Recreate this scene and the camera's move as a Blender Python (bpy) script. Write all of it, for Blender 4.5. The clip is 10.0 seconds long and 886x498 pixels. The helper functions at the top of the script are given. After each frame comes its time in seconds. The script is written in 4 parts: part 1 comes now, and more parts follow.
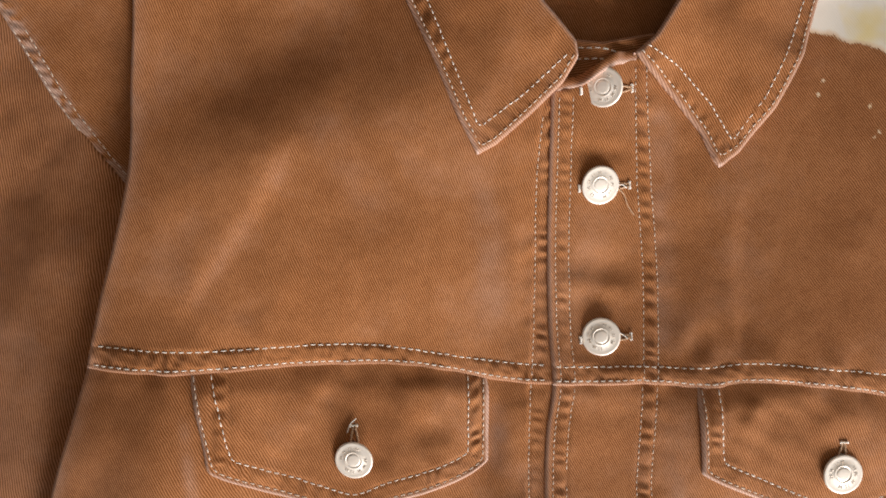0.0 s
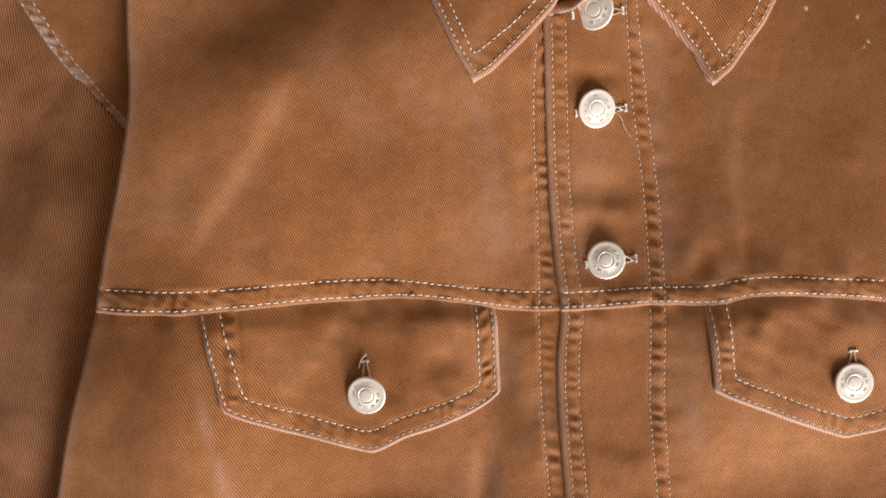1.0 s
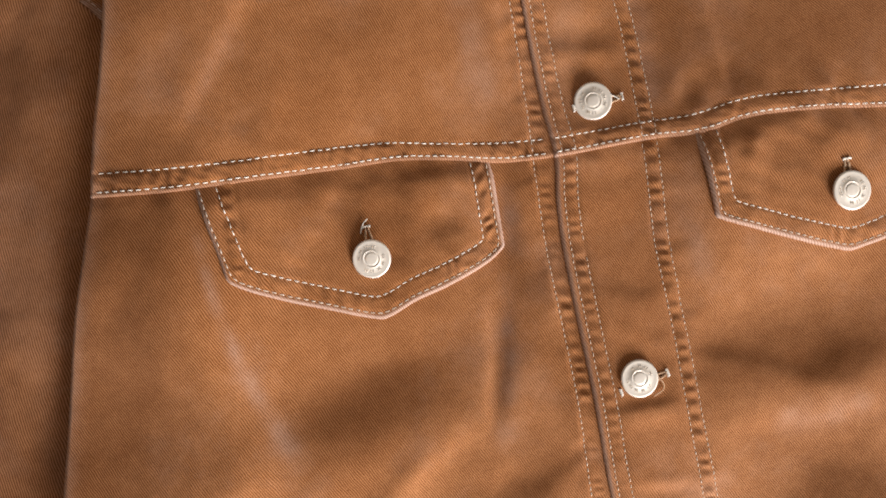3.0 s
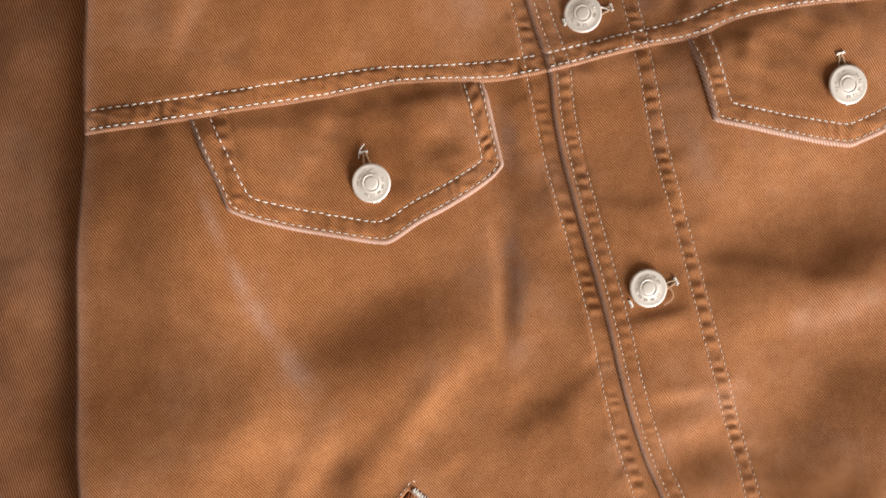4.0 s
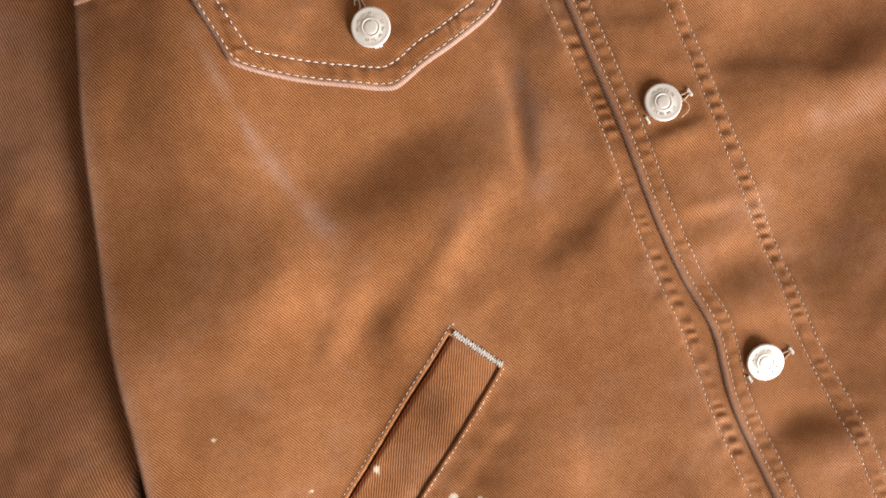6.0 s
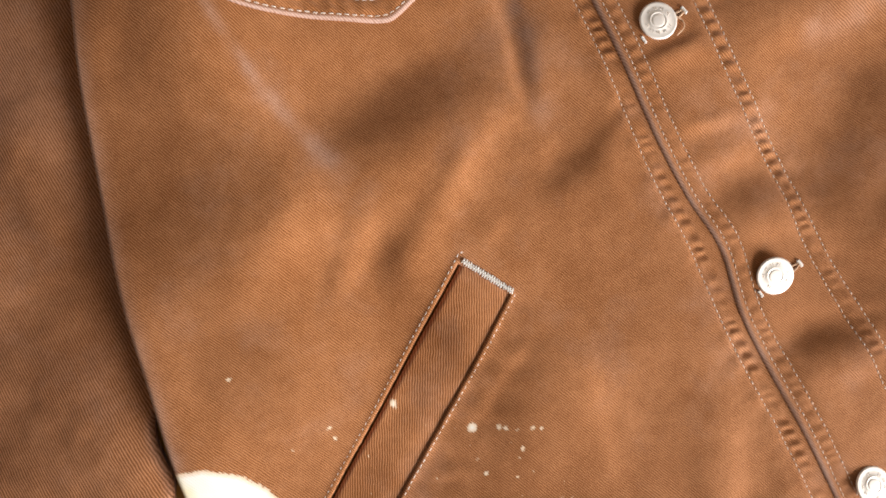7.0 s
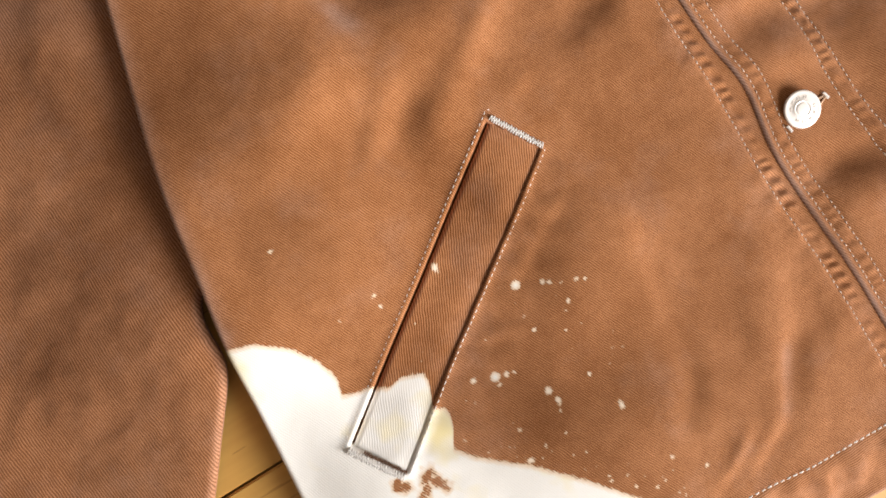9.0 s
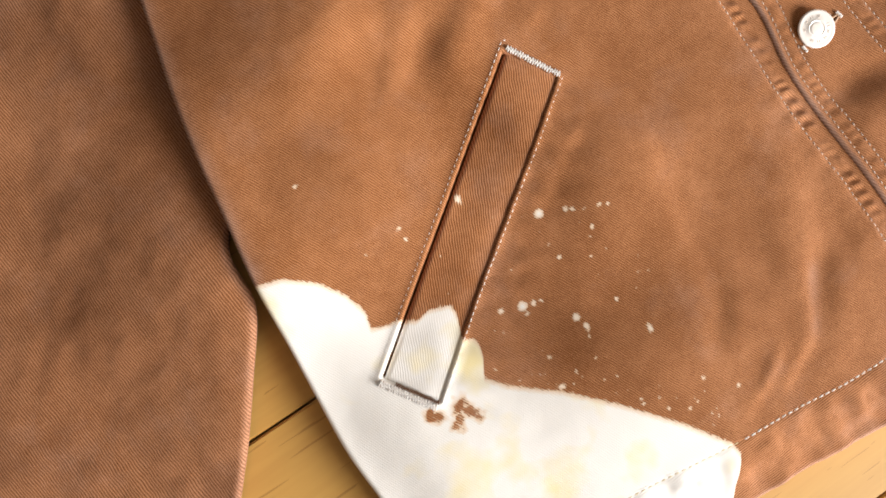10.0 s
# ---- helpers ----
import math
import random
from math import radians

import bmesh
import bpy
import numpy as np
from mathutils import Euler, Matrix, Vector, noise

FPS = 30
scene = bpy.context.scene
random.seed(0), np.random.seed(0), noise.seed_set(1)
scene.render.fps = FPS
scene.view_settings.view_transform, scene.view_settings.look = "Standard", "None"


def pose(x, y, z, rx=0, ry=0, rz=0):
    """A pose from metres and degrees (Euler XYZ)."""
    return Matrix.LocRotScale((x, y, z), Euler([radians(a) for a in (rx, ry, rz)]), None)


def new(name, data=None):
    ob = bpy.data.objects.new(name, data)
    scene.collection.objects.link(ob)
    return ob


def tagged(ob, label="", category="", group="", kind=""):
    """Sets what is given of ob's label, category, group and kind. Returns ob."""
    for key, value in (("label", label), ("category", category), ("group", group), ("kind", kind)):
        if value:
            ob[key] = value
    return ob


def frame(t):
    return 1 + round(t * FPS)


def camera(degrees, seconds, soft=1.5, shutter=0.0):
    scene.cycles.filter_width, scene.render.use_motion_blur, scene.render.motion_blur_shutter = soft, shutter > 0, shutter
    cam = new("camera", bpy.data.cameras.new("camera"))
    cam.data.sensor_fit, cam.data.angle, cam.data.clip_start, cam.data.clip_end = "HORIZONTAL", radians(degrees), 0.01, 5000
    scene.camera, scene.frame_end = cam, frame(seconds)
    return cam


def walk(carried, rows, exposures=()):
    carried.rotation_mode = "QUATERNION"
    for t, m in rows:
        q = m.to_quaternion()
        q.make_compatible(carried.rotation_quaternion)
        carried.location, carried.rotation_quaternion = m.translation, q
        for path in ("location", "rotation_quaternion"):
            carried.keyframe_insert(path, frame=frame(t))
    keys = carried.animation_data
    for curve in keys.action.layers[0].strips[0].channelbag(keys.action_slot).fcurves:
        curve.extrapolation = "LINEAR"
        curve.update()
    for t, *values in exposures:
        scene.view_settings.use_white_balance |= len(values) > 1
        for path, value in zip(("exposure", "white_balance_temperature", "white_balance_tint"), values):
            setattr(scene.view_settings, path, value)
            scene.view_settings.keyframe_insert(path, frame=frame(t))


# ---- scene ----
cam = camera(64.0, 10.0, soft=1.65, shutter=0.4)
# seconds, metres x y z, degrees rx ry rz: the camera hangs over the jacket and looks down
ROWS = [
    (0, -0.0122, 0.0308, 0.3183, -5.71, -2.93, -1.26),
    (0.5, -0.0145, 0.0132, 0.3206, -5.10, -3.30, -2.71),
    (1, -0.0174, -0.0045, 0.3228, -4.48, -3.54, -4.27),
    (1.5, -0.0203, -0.0229, 0.3247, -3.92, -3.81, -5.88),
    (2, -0.0232, -0.0416, 0.3263, -3.31, -4.13, -7.59),
    (2.5, -0.0264, -0.0593, 0.3270, -2.59, -4.49, -9.26),
    (4, -0.0401, -0.1131, 0.3258, -1.14, -5.01, -14.72),
    (4.5, -0.0466, -0.1306, 0.3242, -0.89, -5.19, -16.72),
    (5, -0.0549, -0.1471, 0.3227, -0.73, -5.42, -18.59),
    (5.5, -0.0641, -0.1619, 0.3214, -0.56, -5.53, -20.44),
    (7, -0.0899, -0.2027, 0.3189, 0.30, -6.15, -25.49),
    (7.5, -0.0993, -0.2163, 0.3191, 0.57, -6.13, -27.01),
    (8, -0.1090, -0.2294, 0.3189, 0.99, -5.96, -28.50),
    (8.5, -0.1191, -0.2423, 0.3183, 1.49, -5.70, -29.81),
    (9, -0.1301, -0.2552, 0.3174, 1.98, -5.37, -31.05),
    (9.5, -0.1417, -0.2677, 0.3176, 2.48, -5.06, -32.29),
    (10, -0.1540, -0.2799, 0.3172, 2.98, -4.67, -33.44),
]
walk(cam, [(t, pose(x, y, z, a, b, c)) for t, x, y, z, a, b, c in ROWS],
     exposures=[(0.0, 0.15, 6400, 10), (2.5, 0.17, 6380, 10), (5.5, 0.21, 6300, 10), (7.5, 0.27, 6150, 10), (10.0, 0.32, 6100, 10)])

# ---- world and light: daylight through one large window of an added, unseen grey room ----
world = bpy.data.worlds.new("daylight")
scene.world = world
world.use_nodes = True
wn, wl = world.node_tree.nodes, world.node_tree.links
sky = wn.new("ShaderNodeTexSky")
sky.sky_type, sky.sun_disc, sky.sun_elevation, sky.sun_rotation = "NISHITA", False, radians(30), radians(155)
wl.new(sky.outputs[0], wn["Background"].inputs[0])
wn["Background"].inputs[1].default_value = 0.12

ROOM_W, ROOM_E, ROOM_S, ROOM_N, ROOM_H = -2.0, 2.2, -1.75, 2.2, 2.45
WIN_L, WIN_R, WIN_B, WIN_T = 0.2, 1.6, 0.25, 1.25
lamp = bpy.data.lights.new("window_daylight", "AREA")
lamp.shape, lamp.size, lamp.size_y, lamp.energy, lamp.color = "RECTANGLE", WIN_R - WIN_L - 0.1, WIN_T - WIN_B - 0.1, 99, (1.0, 0.945, 0.87)
lamp_ob = new("window_daylight", lamp)
lamp_ob.matrix_world = pose((WIN_L + WIN_R) / 2, ROOM_S - 0.02, (WIN_B + WIN_T) / 2, 90, 0, 0)

# ---- small tools ----
MM = 0.001
rng = np.random.default_rng(7)


def part(name, bm, material, parent, label=""):
    """Links a bmesh, or a finished mesh, as one mesh object under parent."""
    me = bm
    if isinstance(bm, bmesh.types.BMesh):
        me = bpy.data.meshes.new(name)
        bm.to_mesh(me)
        bm.free()
    if material and not me.materials:
        me.materials.append(material)
    ob = new(name, me)
    ob.parent = parent
    if label:
        ob["label"] = label
    return ob


def smooth01(a):
    a = np.clip(a, 0, 1)
    return a * a * (3 - 2 * a)


def hash2(i, j, seed):
    v = np.sin(i * 127.1 + j * 311.7 + seed * 74.7) * 43758.5453
    return v - np.floor(v)


def vnoise(x, y, seed=0):
    """Smooth noise from -1 to 1 with cells of size 1."""
    i, j = np.floor(x), np.floor(y)
    a, b = x - i, y - j
    a, b = a * a * a * (a * (a * 6 - 15) + 10), b * b * b * (b * (b * 6 - 15) + 10)
    n = (hash2(i, j, seed) * (1 - a) + hash2(i + 1, j, seed) * a) * (1 - b) + (hash2(i, j + 1, seed) * (1 - a) + hash2(i + 1, j + 1, seed) * a) * b
    return 2 * n - 1


def curve(pairs):
    """A smooth function through (key, value) pairs, flat-tangent safe, straight beyond the ends."""
    pairs = sorted(pairs)
    k, v = np.array([p[0] for p in pairs], float), np.array([p[1] for p in pairs], float)
    s = np.diff(v) / np.diff(k)
    m = np.concatenate([[s[0]], (s[1:] + s[:-1]) / 2, [s[-1]]])

    def f(q):
        q = np.asarray(q, float)
        i = np.clip(np.searchsorted(k, q) - 1, 0, len(k) - 2)
        h = k[i + 1] - k[i]
        t = (q - k[i]) / h
        tc = np.clip(t, 0, 1)
        r = (2 * tc**3 - 3 * tc**2 + 1) * v[i] + (tc**3 - 2 * tc**2 + tc) * h * m[i] + (-2 * tc**3 + 3 * tc**2) * v[i + 1] + (tc**3 - tc**2) * h * m[i + 1]
        return r + np.where(t < 0, t * h * m[0], 0) + np.where(t > 1, (t - 1) * h * m[-1], 0)
    return f


def path2(points, n, soften=0.0):
    """n points evenly spaced along a polyline with rounded corners."""
    p = np.array(points, float)
    d = np.concatenate([[0], np.cumsum(np.hypot(*np.diff(p, axis=0).T))])
    s = np.linspace(0, d[-1], max(n, 200))
    q = np.stack([np.interp(s, d, p[:, 0]), np.interp(s, d, p[:, 1])], 1)
    if soften > 0:
        w = max(1, int(soften / (d[-1] / len(s))))
        pad = np.concatenate([2 * q[0] - q[w:0:-1], q, 2 * q[-1] - q[-2:-w - 2:-1]])
        ker = np.hanning(2 * w + 3)[1:-1]
        ker /= ker.sum()
        q = np.stack([np.convolve(pad[:, c], ker, "valid") for c in (0, 1)], 1)[:len(s)]
    d = np.concatenate([[0], np.cumsum(np.hypot(*np.diff(q, axis=0).T))])
    s = np.linspace(0, d[-1], n)
    return np.stack([np.interp(s, d, q[:, 0]), np.interp(s, d, q[:, 1])], 1), d[-1]


# ---- materials ----
def mat(name):
    m = bpy.data.materials.new(name)
    m.use_nodes = True
    nt = m.node_tree
    return m, nt.nodes, nt.links, nt.nodes["Principled BSDF"]


def mathn(n, l, op, a, b=None, clamp=False):
    k = n.new("ShaderNodeMath")
    k.operation, k.use_clamp = op, clamp
    for i, v in enumerate((a, b)):
        if v is None:
            continue
        if isinstance(v, (int, float)):
            k.inputs[i].default_value = v
        else:
            l.new(v, k.inputs[i])
    return k.outputs[0]


def mixc(n, l, fac, a, b, blend="MIX"):
    k = n.new("ShaderNodeMix")
    k.data_type, k.blend_type = "RGBA", blend
    for i, v in ((0, fac), (6, a), (7, b)):
        if isinstance(v, (int, float)):
            k.inputs[i].default_value = v
        elif isinstance(v, tuple):
            k.inputs[i].default_value = (*v, 1)
        else:
            l.new(v, k.inputs[i])
    return k.outputs[2]


def noisen(n, l, vec, scale, detail=2.0, rough=0.5):
    k = n.new("ShaderNodeTexNoise")
    k.inputs["Scale"].default_value, k.inputs["Detail"].default_value, k.inputs["Roughness"].default_value = scale, detail, rough
    l.new(vec, k.inputs["Vector"])
    return k.outputs["Fac"]


def twill(name, deep, pale, period=0.00095):
    """Cotton twill: diagonal wales, yarn slubs, uneven garment dye, rubbed ridges, and bleach where the splash attribute says so."""
    m, n, l, b = mat(name)
    uv = n.new("ShaderNodeUVMap")
    uv.uv_map = "grain"
    sep = n.new("ShaderNodeSeparateXYZ")
    l.new(uv.outputs[0], sep.inputs[0])
    co = n.new("ShaderNodeTexCoord").outputs["Object"]
    slow = noisen(n, l, uv.outputs[0], 160, 2)
    u = mathn(n, l, "ADD", sep.outputs[0], mathn(n, l, "MULTIPLY", mathn(n, l, "SUBTRACT", slow, 0.5), 0.0012))
    wale = mathn(n, l, "ADD", mathn(n, l, "MULTIPLY", mathn(n, l, "SINE", mathn(n, l, "MULTIPLY", u, 2 * math.pi / period)), 0.5), 0.5)
    yarn = mathn(n, l, "ADD", mathn(n, l, "MULTIPLY", mathn(n, l, "SINE", mathn(n, l, "MULTIPLY", mathn(n, l, "ADD", sep.outputs[1], mathn(n, l, "MULTIPLY", sep.outputs[0], 0.6)), 2 * math.pi / 0.0009)), 0.5), 0.5)
    mp = n.new("ShaderNodeMapping")
    mp.inputs["Scale"].default_value = (1, 0.35, 1)
    l.new(uv.outputs[0], mp.inputs[0])
    slub = noisen(n, l, mp.outputs[0], 1300, 3, 0.6)
    fuzz = noisen(n, l, co, 2600, 2, 0.6)
    dye = noisen(n, l, co, 22, 5, 0.62)
    mott = noisen(n, l, co, 130, 4, 0.65)
    patchy = noisen(n, l, co, 330, 3, 0.6)
    f = mathn(n, l, "MULTIPLY", mathn(n, l, "SUBTRACT", wale, 0.5), mathn(n, l, "ADD", mathn(n, l, "MULTIPLY", patchy, 0.6), 0.45))
    f = mathn(n, l, "ADD", f, 0.34)
    f = mathn(n, l, "ADD", f, mathn(n, l, "MULTIPLY", mathn(n, l, "SUBTRACT", slub, 0.5), 0.42))
    f = mathn(n, l, "ADD", f, mathn(n, l, "MULTIPLY", mathn(n, l, "SUBTRACT", fuzz, 0.5), 0.22))
    f = mathn(n, l, "ADD", f, mathn(n, l, "MULTIPLY", mathn(n, l, "SUBTRACT", dye, 0.5), 0.85))
    f = mathn(n, l, "ADD", f, mathn(n, l, "MULTIPLY", mathn(n, l, "SUBTRACT", mott, 0.5), 0.42), True)
    col = mixc(n, l, f, deep, pale)
    wear = n.new("ShaderNodeAttribute")
    wear.attribute_name = "wear"
    wf = mathn(n, l, "MULTIPLY", wear.outputs["Fac"], mathn(n, l, "ADD", mathn(n, l, "MULTIPLY", wale, 0.5), mathn(n, l, "MULTIPLY", slub, 0.9)), True)
    dust = mathn(n, l, "MULTIPLY", mathn(n, l, "SUBTRACT", noisen(n, l, co, 24, 6, 0.68), 0.52), 0.65, True)
    dust = mathn(n, l, "MULTIPLY", dust, mathn(n, l, "ADD", mathn(n, l, "MULTIPLY", wale, 0.6), mathn(n, l, "MULTIPLY", slub, 0.9)))
    wf = mathn(n, l, "ADD", wf, dust, True)
    col = mixc(n, l, wf, col, (0.56, 0.41, 0.36))
    sp = n.new("ShaderNodeAttribute")
    sp.attribute_name = "splash"
    edge = mathn(n, l, "ADD", mathn(n, l, "MULTIPLY", mathn(n, l, "SUBTRACT", slub, 0.5), 2.6), mathn(n, l, "MULTIPLY", mathn(n, l, "SUBTRACT", wale, 0.5), 0.6))
    edge = mathn(n, l, "ADD", edge, mathn(n, l, "MULTIPLY", mathn(n, l, "SUBTRACT", noisen(n, l, co, 420, 3), 0.5), 1.6))
    bf = mathn(n, l, "ADD", mathn(n, l, "MULTIPLY", mathn(n, l, "ADD", sp.outputs["Fac"], edge), 1.6), 0.5, True)
    yel = n.new("ShaderNodeValToRGB")
    yel.color_ramp.elements[0].position, yel.color_ramp.elements[0].color = 0.52, (0.88, 0.85, 0.81, 1)
    yel.color_ramp.elements[1].position, yel.color_ramp.elements[1].color = 0.70, (0.88, 0.76, 0.42, 1)
    l.new(noisen(n, l, co, 33, 3, 0.5), yel.inputs[0])
    ble = mixc(n, l, mathn(n, l, "MULTIPLY", mathn(n, l, "SUBTRACT", 1.0, wale), 0.08), yel.outputs[0], (0.72, 0.58, 0.42))
    deepb = mathn(n, l, "MULTIPLY", mathn(n, l, "ADD", sp.outputs["Fac"], mathn(n, l, "MULTIPLY", edge, 0.5)), 0.42, True)
    ble = mixc(n, l, deepb, (0.74, 0.54, 0.36), ble)
    col = mixc(n, l, bf, col, ble)
    l.new(col, b.inputs["Base Color"])
    b.inputs["Roughness"].default_value = 0.92
    b.inputs["Specular IOR Level"].default_value = 0.2
    b.inputs["Sheen Weight"].default_value = 0.12
    b.inputs["Sheen Roughness"].default_value = 0.5
    h = mathn(n, l, "ADD", mathn(n, l, "MULTIPLY", wale, 0.6), mathn(n, l, "MULTIPLY", yarn, 0.2))
    h = mathn(n, l, "ADD", h, mathn(n, l, "MULTIPLY", slub, 0.5))
    bump = n.new("ShaderNodeBump")
    bump.inputs["Strength"].default_value, bump.inputs["Distance"].default_value = 0.5, 0.0002
    l.new(h, bump.inputs["Height"])
    l.new(bump.outputs[0], b.inputs["Normal"])
    return m


CLOTH = twill("brown_twill", (0.166, 0.052, 0.007), (0.590, 0.268, 0.122))


def plain(name, colour, rough, metal=0.0, var=0.12, scale=60.0, bump_d=0.0):
    m, n, l, b = mat(name)
    co = n.new("ShaderNodeTexCoord").outputs["Object"]
    f = noisen(n, l, co, scale, 4, 0.6)
    l.new(mixc(n, l, f, tuple(c * (1 - var) for c in colour), tuple(min(1, c * (1 + var)) for c in colour)), b.inputs["Base Color"])
    b.inputs["Metallic"].default_value = metal
    l.new(mathn(n, l, "ADD", mathn(n, l, "MULTIPLY", noisen(n, l, co, scale * 3, 3), 0.2), rough - 0.1), b.inputs["Roughness"])
    if bump_d:
        k = n.new("ShaderNodeBump")
        k.inputs["Strength"].default_value, k.inputs["Distance"].default_value = 0.4, bump_d
        l.new(noisen(n, l, co, scale * 6, 3), k.inputs["Height"])
        l.new(k.outputs[0], b.inputs["Normal"])
    return m


THREAD = plain("cream_thread", (0.90, 0.86, 0.82), 0.8, 0, 0.08, 3000)
STAINED = plain("yellowed_thread", (0.80, 0.68, 0.42), 0.8, 0, 0.15, 300)
# cream thread darkened in colour for the shade on rows sunk in cloth
SUNK = plain("shaded_cream_thread", (0.72, 0.62, 0.54), 0.85, 0, 0.15, 900)
TAN_THREAD = plain("tan_thread", (0.62, 0.42, 0.28), 0.8, 0, 0.1, 3000)
METAL = plain("pale_brushed_metal", (0.88, 0.82, 0.765), 0.5, 0.3, 0.06, 500, 0.00004)
# same metal as the buttons; shade round the raised letters painted as darker colour
METAL_SHADE = plain("shaded_metal_relief", (0.60, 0.53, 0.47), 0.5, 0.4, 0.1, 500)
SLOT = plain("shaded_brown_cotton", (0.14, 0.06, 0.022), 0.95, 0, 0.2, 900)
# for the unseen walls and ceiling: mid grey, set to weaken bounced light
WALL_GREY = plain("grey_wall_paint", (0.31, 0.30, 0.285), 0.85, 0, 0.03, 4, 0.0006)
FRAME_W = plain("white_window_paint", (0.8, 0.79, 0.77), 0.5, 0, 0.03, 10)


def wood():
    m, n, l, b = mat("honey_oak_board")
    tc = n.new("ShaderNodeTexCoord").outputs["Object"]
    rnd = n.new("ShaderNodeObjectInfo").outputs["Random"]
    off = n.new("ShaderNodeCombineXYZ")
    l.new(mathn(n, l, "MULTIPLY", rnd, 37.0), off.inputs[0])
    l.new(mathn(n, l, "MULTIPLY", rnd, 11.0), off.inputs[1])
    ad = n.new("ShaderNodeVectorMath")
    l.new(tc, ad.inputs[0])
    l.new(off.outputs[0], ad.inputs[1])
    mp = n.new("ShaderNodeMapping")
    mp.inputs["Scale"].default_value = (0.06, 1, 1)
    l.new(ad.outputs[0], mp.inputs[0])
    g = noisen(n, l, mp.outputs[0], 190, 5, 0.6)
    w = noisen(n, l, mp.outputs[0], 26, 3, 0.5)
    col = mixc(n, l, mathn(n, l, "MULTIPLY", mathn(n, l, "ADD", g, w), 0.5), (0.40, 0.20, 0.05), (0.75, 0.47, 0.125))
    dark = mathn(n, l, "MULTIPLY", mathn(n, l, "GREATER_THAN", noisen(n, l, mp.outputs[0], 420, 2, 0.4), 0.70), 0.55)
    col = mixc(n, l, dark, col, (0.24, 0.11, 0.03))
    col = mixc(n, l, mathn(n, l, "MULTIPLY", rnd, 0.25), col, (0.42, 0.21, 0.06))
    l.new(col, b.inputs["Base Color"])
    b.inputs["Roughness"].default_value = 0.45
    b.inputs["Specular IOR Level"].default_value = 0.3
    k = n.new("ShaderNodeBump")
    k.inputs["Strength"].default_value, k.inputs["Distance"].default_value = 0.25, 0.0002
    l.new(g, k.inputs["Height"])
    l.new(k.outputs[0], b.inputs["Normal"])
    return m


WOOD = wood()
JOINT = plain("dark_floor_joint", (0.05, 0.028, 0.012), 0.9, 0, 0.2, 40)
GLASS, gn, gl, gb = mat("window_glass")
gb.inputs["Transmission Weight"].default_value, gb.inputs["Roughness"].default_value, gb.inputs["IOR"].default_value = 1.0, 0.0, 1.45

# ---- the jacket's plan, in millimetres: x across the chest, y up towards the collar ----
BODY_EDGE = curve([(140, -120), (107, -121.6), (72, -124.2), (39, -125.6), (7, -132.5), (-20, -140), (-44, -145.4), (-66, -152.4), (-95, -163.8), (-122, -172.2), (-152, -180), (-180, -186.4), (-200, -190.4), (-222, -193.7), (-250, -198.4), (-278, -201), (-304, -203.7), (-330, -205.6), (-352, -204.6), (-440, -198)])
FRONT_EDGE = curve([(80, 51), (60, 50), (33, 49.4), (-4, 48.8), (-41, 49.2), (-63, 50.2), (-81, 47.6), (-112, 46.2), (-170, 46.6), (-216, 46.5), (-240, 48.2), (-268, 52), (-299, 48.2), (-331, 49.6), (-394, 53), (-460, 54)])
STITCH_IN = curve([(90, 86), (32, 88), (-12, 91.2), (-53, 90.2), (-110, 87), (-148, 87.8), (-184, 87), (-222, 88.6), (-252, 90.2), (-282, 88), (-300, 88.8), (-333, 91.8), (-460, 95)])
STITCH_OUT = curve([(90, 91), (68, 91.6), (32, 94.2), (-17, 97.6), (-55, 96.4), (-107, 93.3), (-153, 94), (-190, 93.4), (-222, 95.2), (-252, 96.3), (-284, 95.6), (-300, 96.5), (-331, 99.6), (-460, 102)])
UNDER_ROW = curve([(60, 47), (33, 44.2), (-16, 43.1), (-51, 41.4), (-64, 40.4), (-113, 39), (-169, 39.4), (-226, 37.6), (-258, 39.5), (-305, 38.9), (-353, 41.6), (-397, 43.2), (-460, 44)])
YOKE_UP = curve([(-150, -34), (-141.6, -34.7), (-112.4, -38), (-89, -39.2), (-66.7, -39.6), (-41, -40.5), (-19.5, -42.6), (5, -47.4), (30, -51.5), (49.4, -53.4), (93.8, -54.3), (113, -55.2), (137, -52.6), (158.6, -54.3), (196, -58.4), (270, -66)])
YOKE_LO = curve([(-150, -41.3), (-143.5, -42.1), (-112, -45.6), (-90, -46.4), (-67, -47), (-43.4, -47.9), (-19, -48.8), (5.5, -53), (25.4, -57.6), (49.4, -59.8), (93.5, -60.2), (117.5, -62), (134.5, -59.6), (166, -61.8), (196, -66.4), (270, -75)])
HEM_ROW = curve([(-215, -402), (-150, -408), (-106, -413.3), (-65, -419.2), (-36, -422.3), (-7.6, -426.8), (14, -428.5), (60, -432), (270, -440)])
HEM_EDGE = curve([(-215, -432), (-150, -438), (-70, -447.5), (-43, -450), (1, -455.5), (60, -460), (270, -468)])
ARM_ROW = curve([(82, -167), (65.6, -158.4), (50.4, -148), (35, -136.8), (26, -129), (0, -112)])
FLAP_BOTTOM_L = curve([(-98, -87), (-95, -90), (-79.5, -99.6), (-58, -109.7), (-41, -117), (-38, -117.6), (-34, -116.8), (-23.4, -112.9), (-6.8, -108.8), (15, -101), (21, -97)])
FLAP_BOTTOM_R = curve([(112.5, -100.5), (116.5, -103), (130.4, -109.8), (168, -126.6), (173, -128.2), (178, -127.6), (192, -124.7), (230, -107), (238, -103)])
WELT = ((-54.8, -219.8), (-39.5, -245.5), (-163.6, -335.6), (-179.8, -313.5))

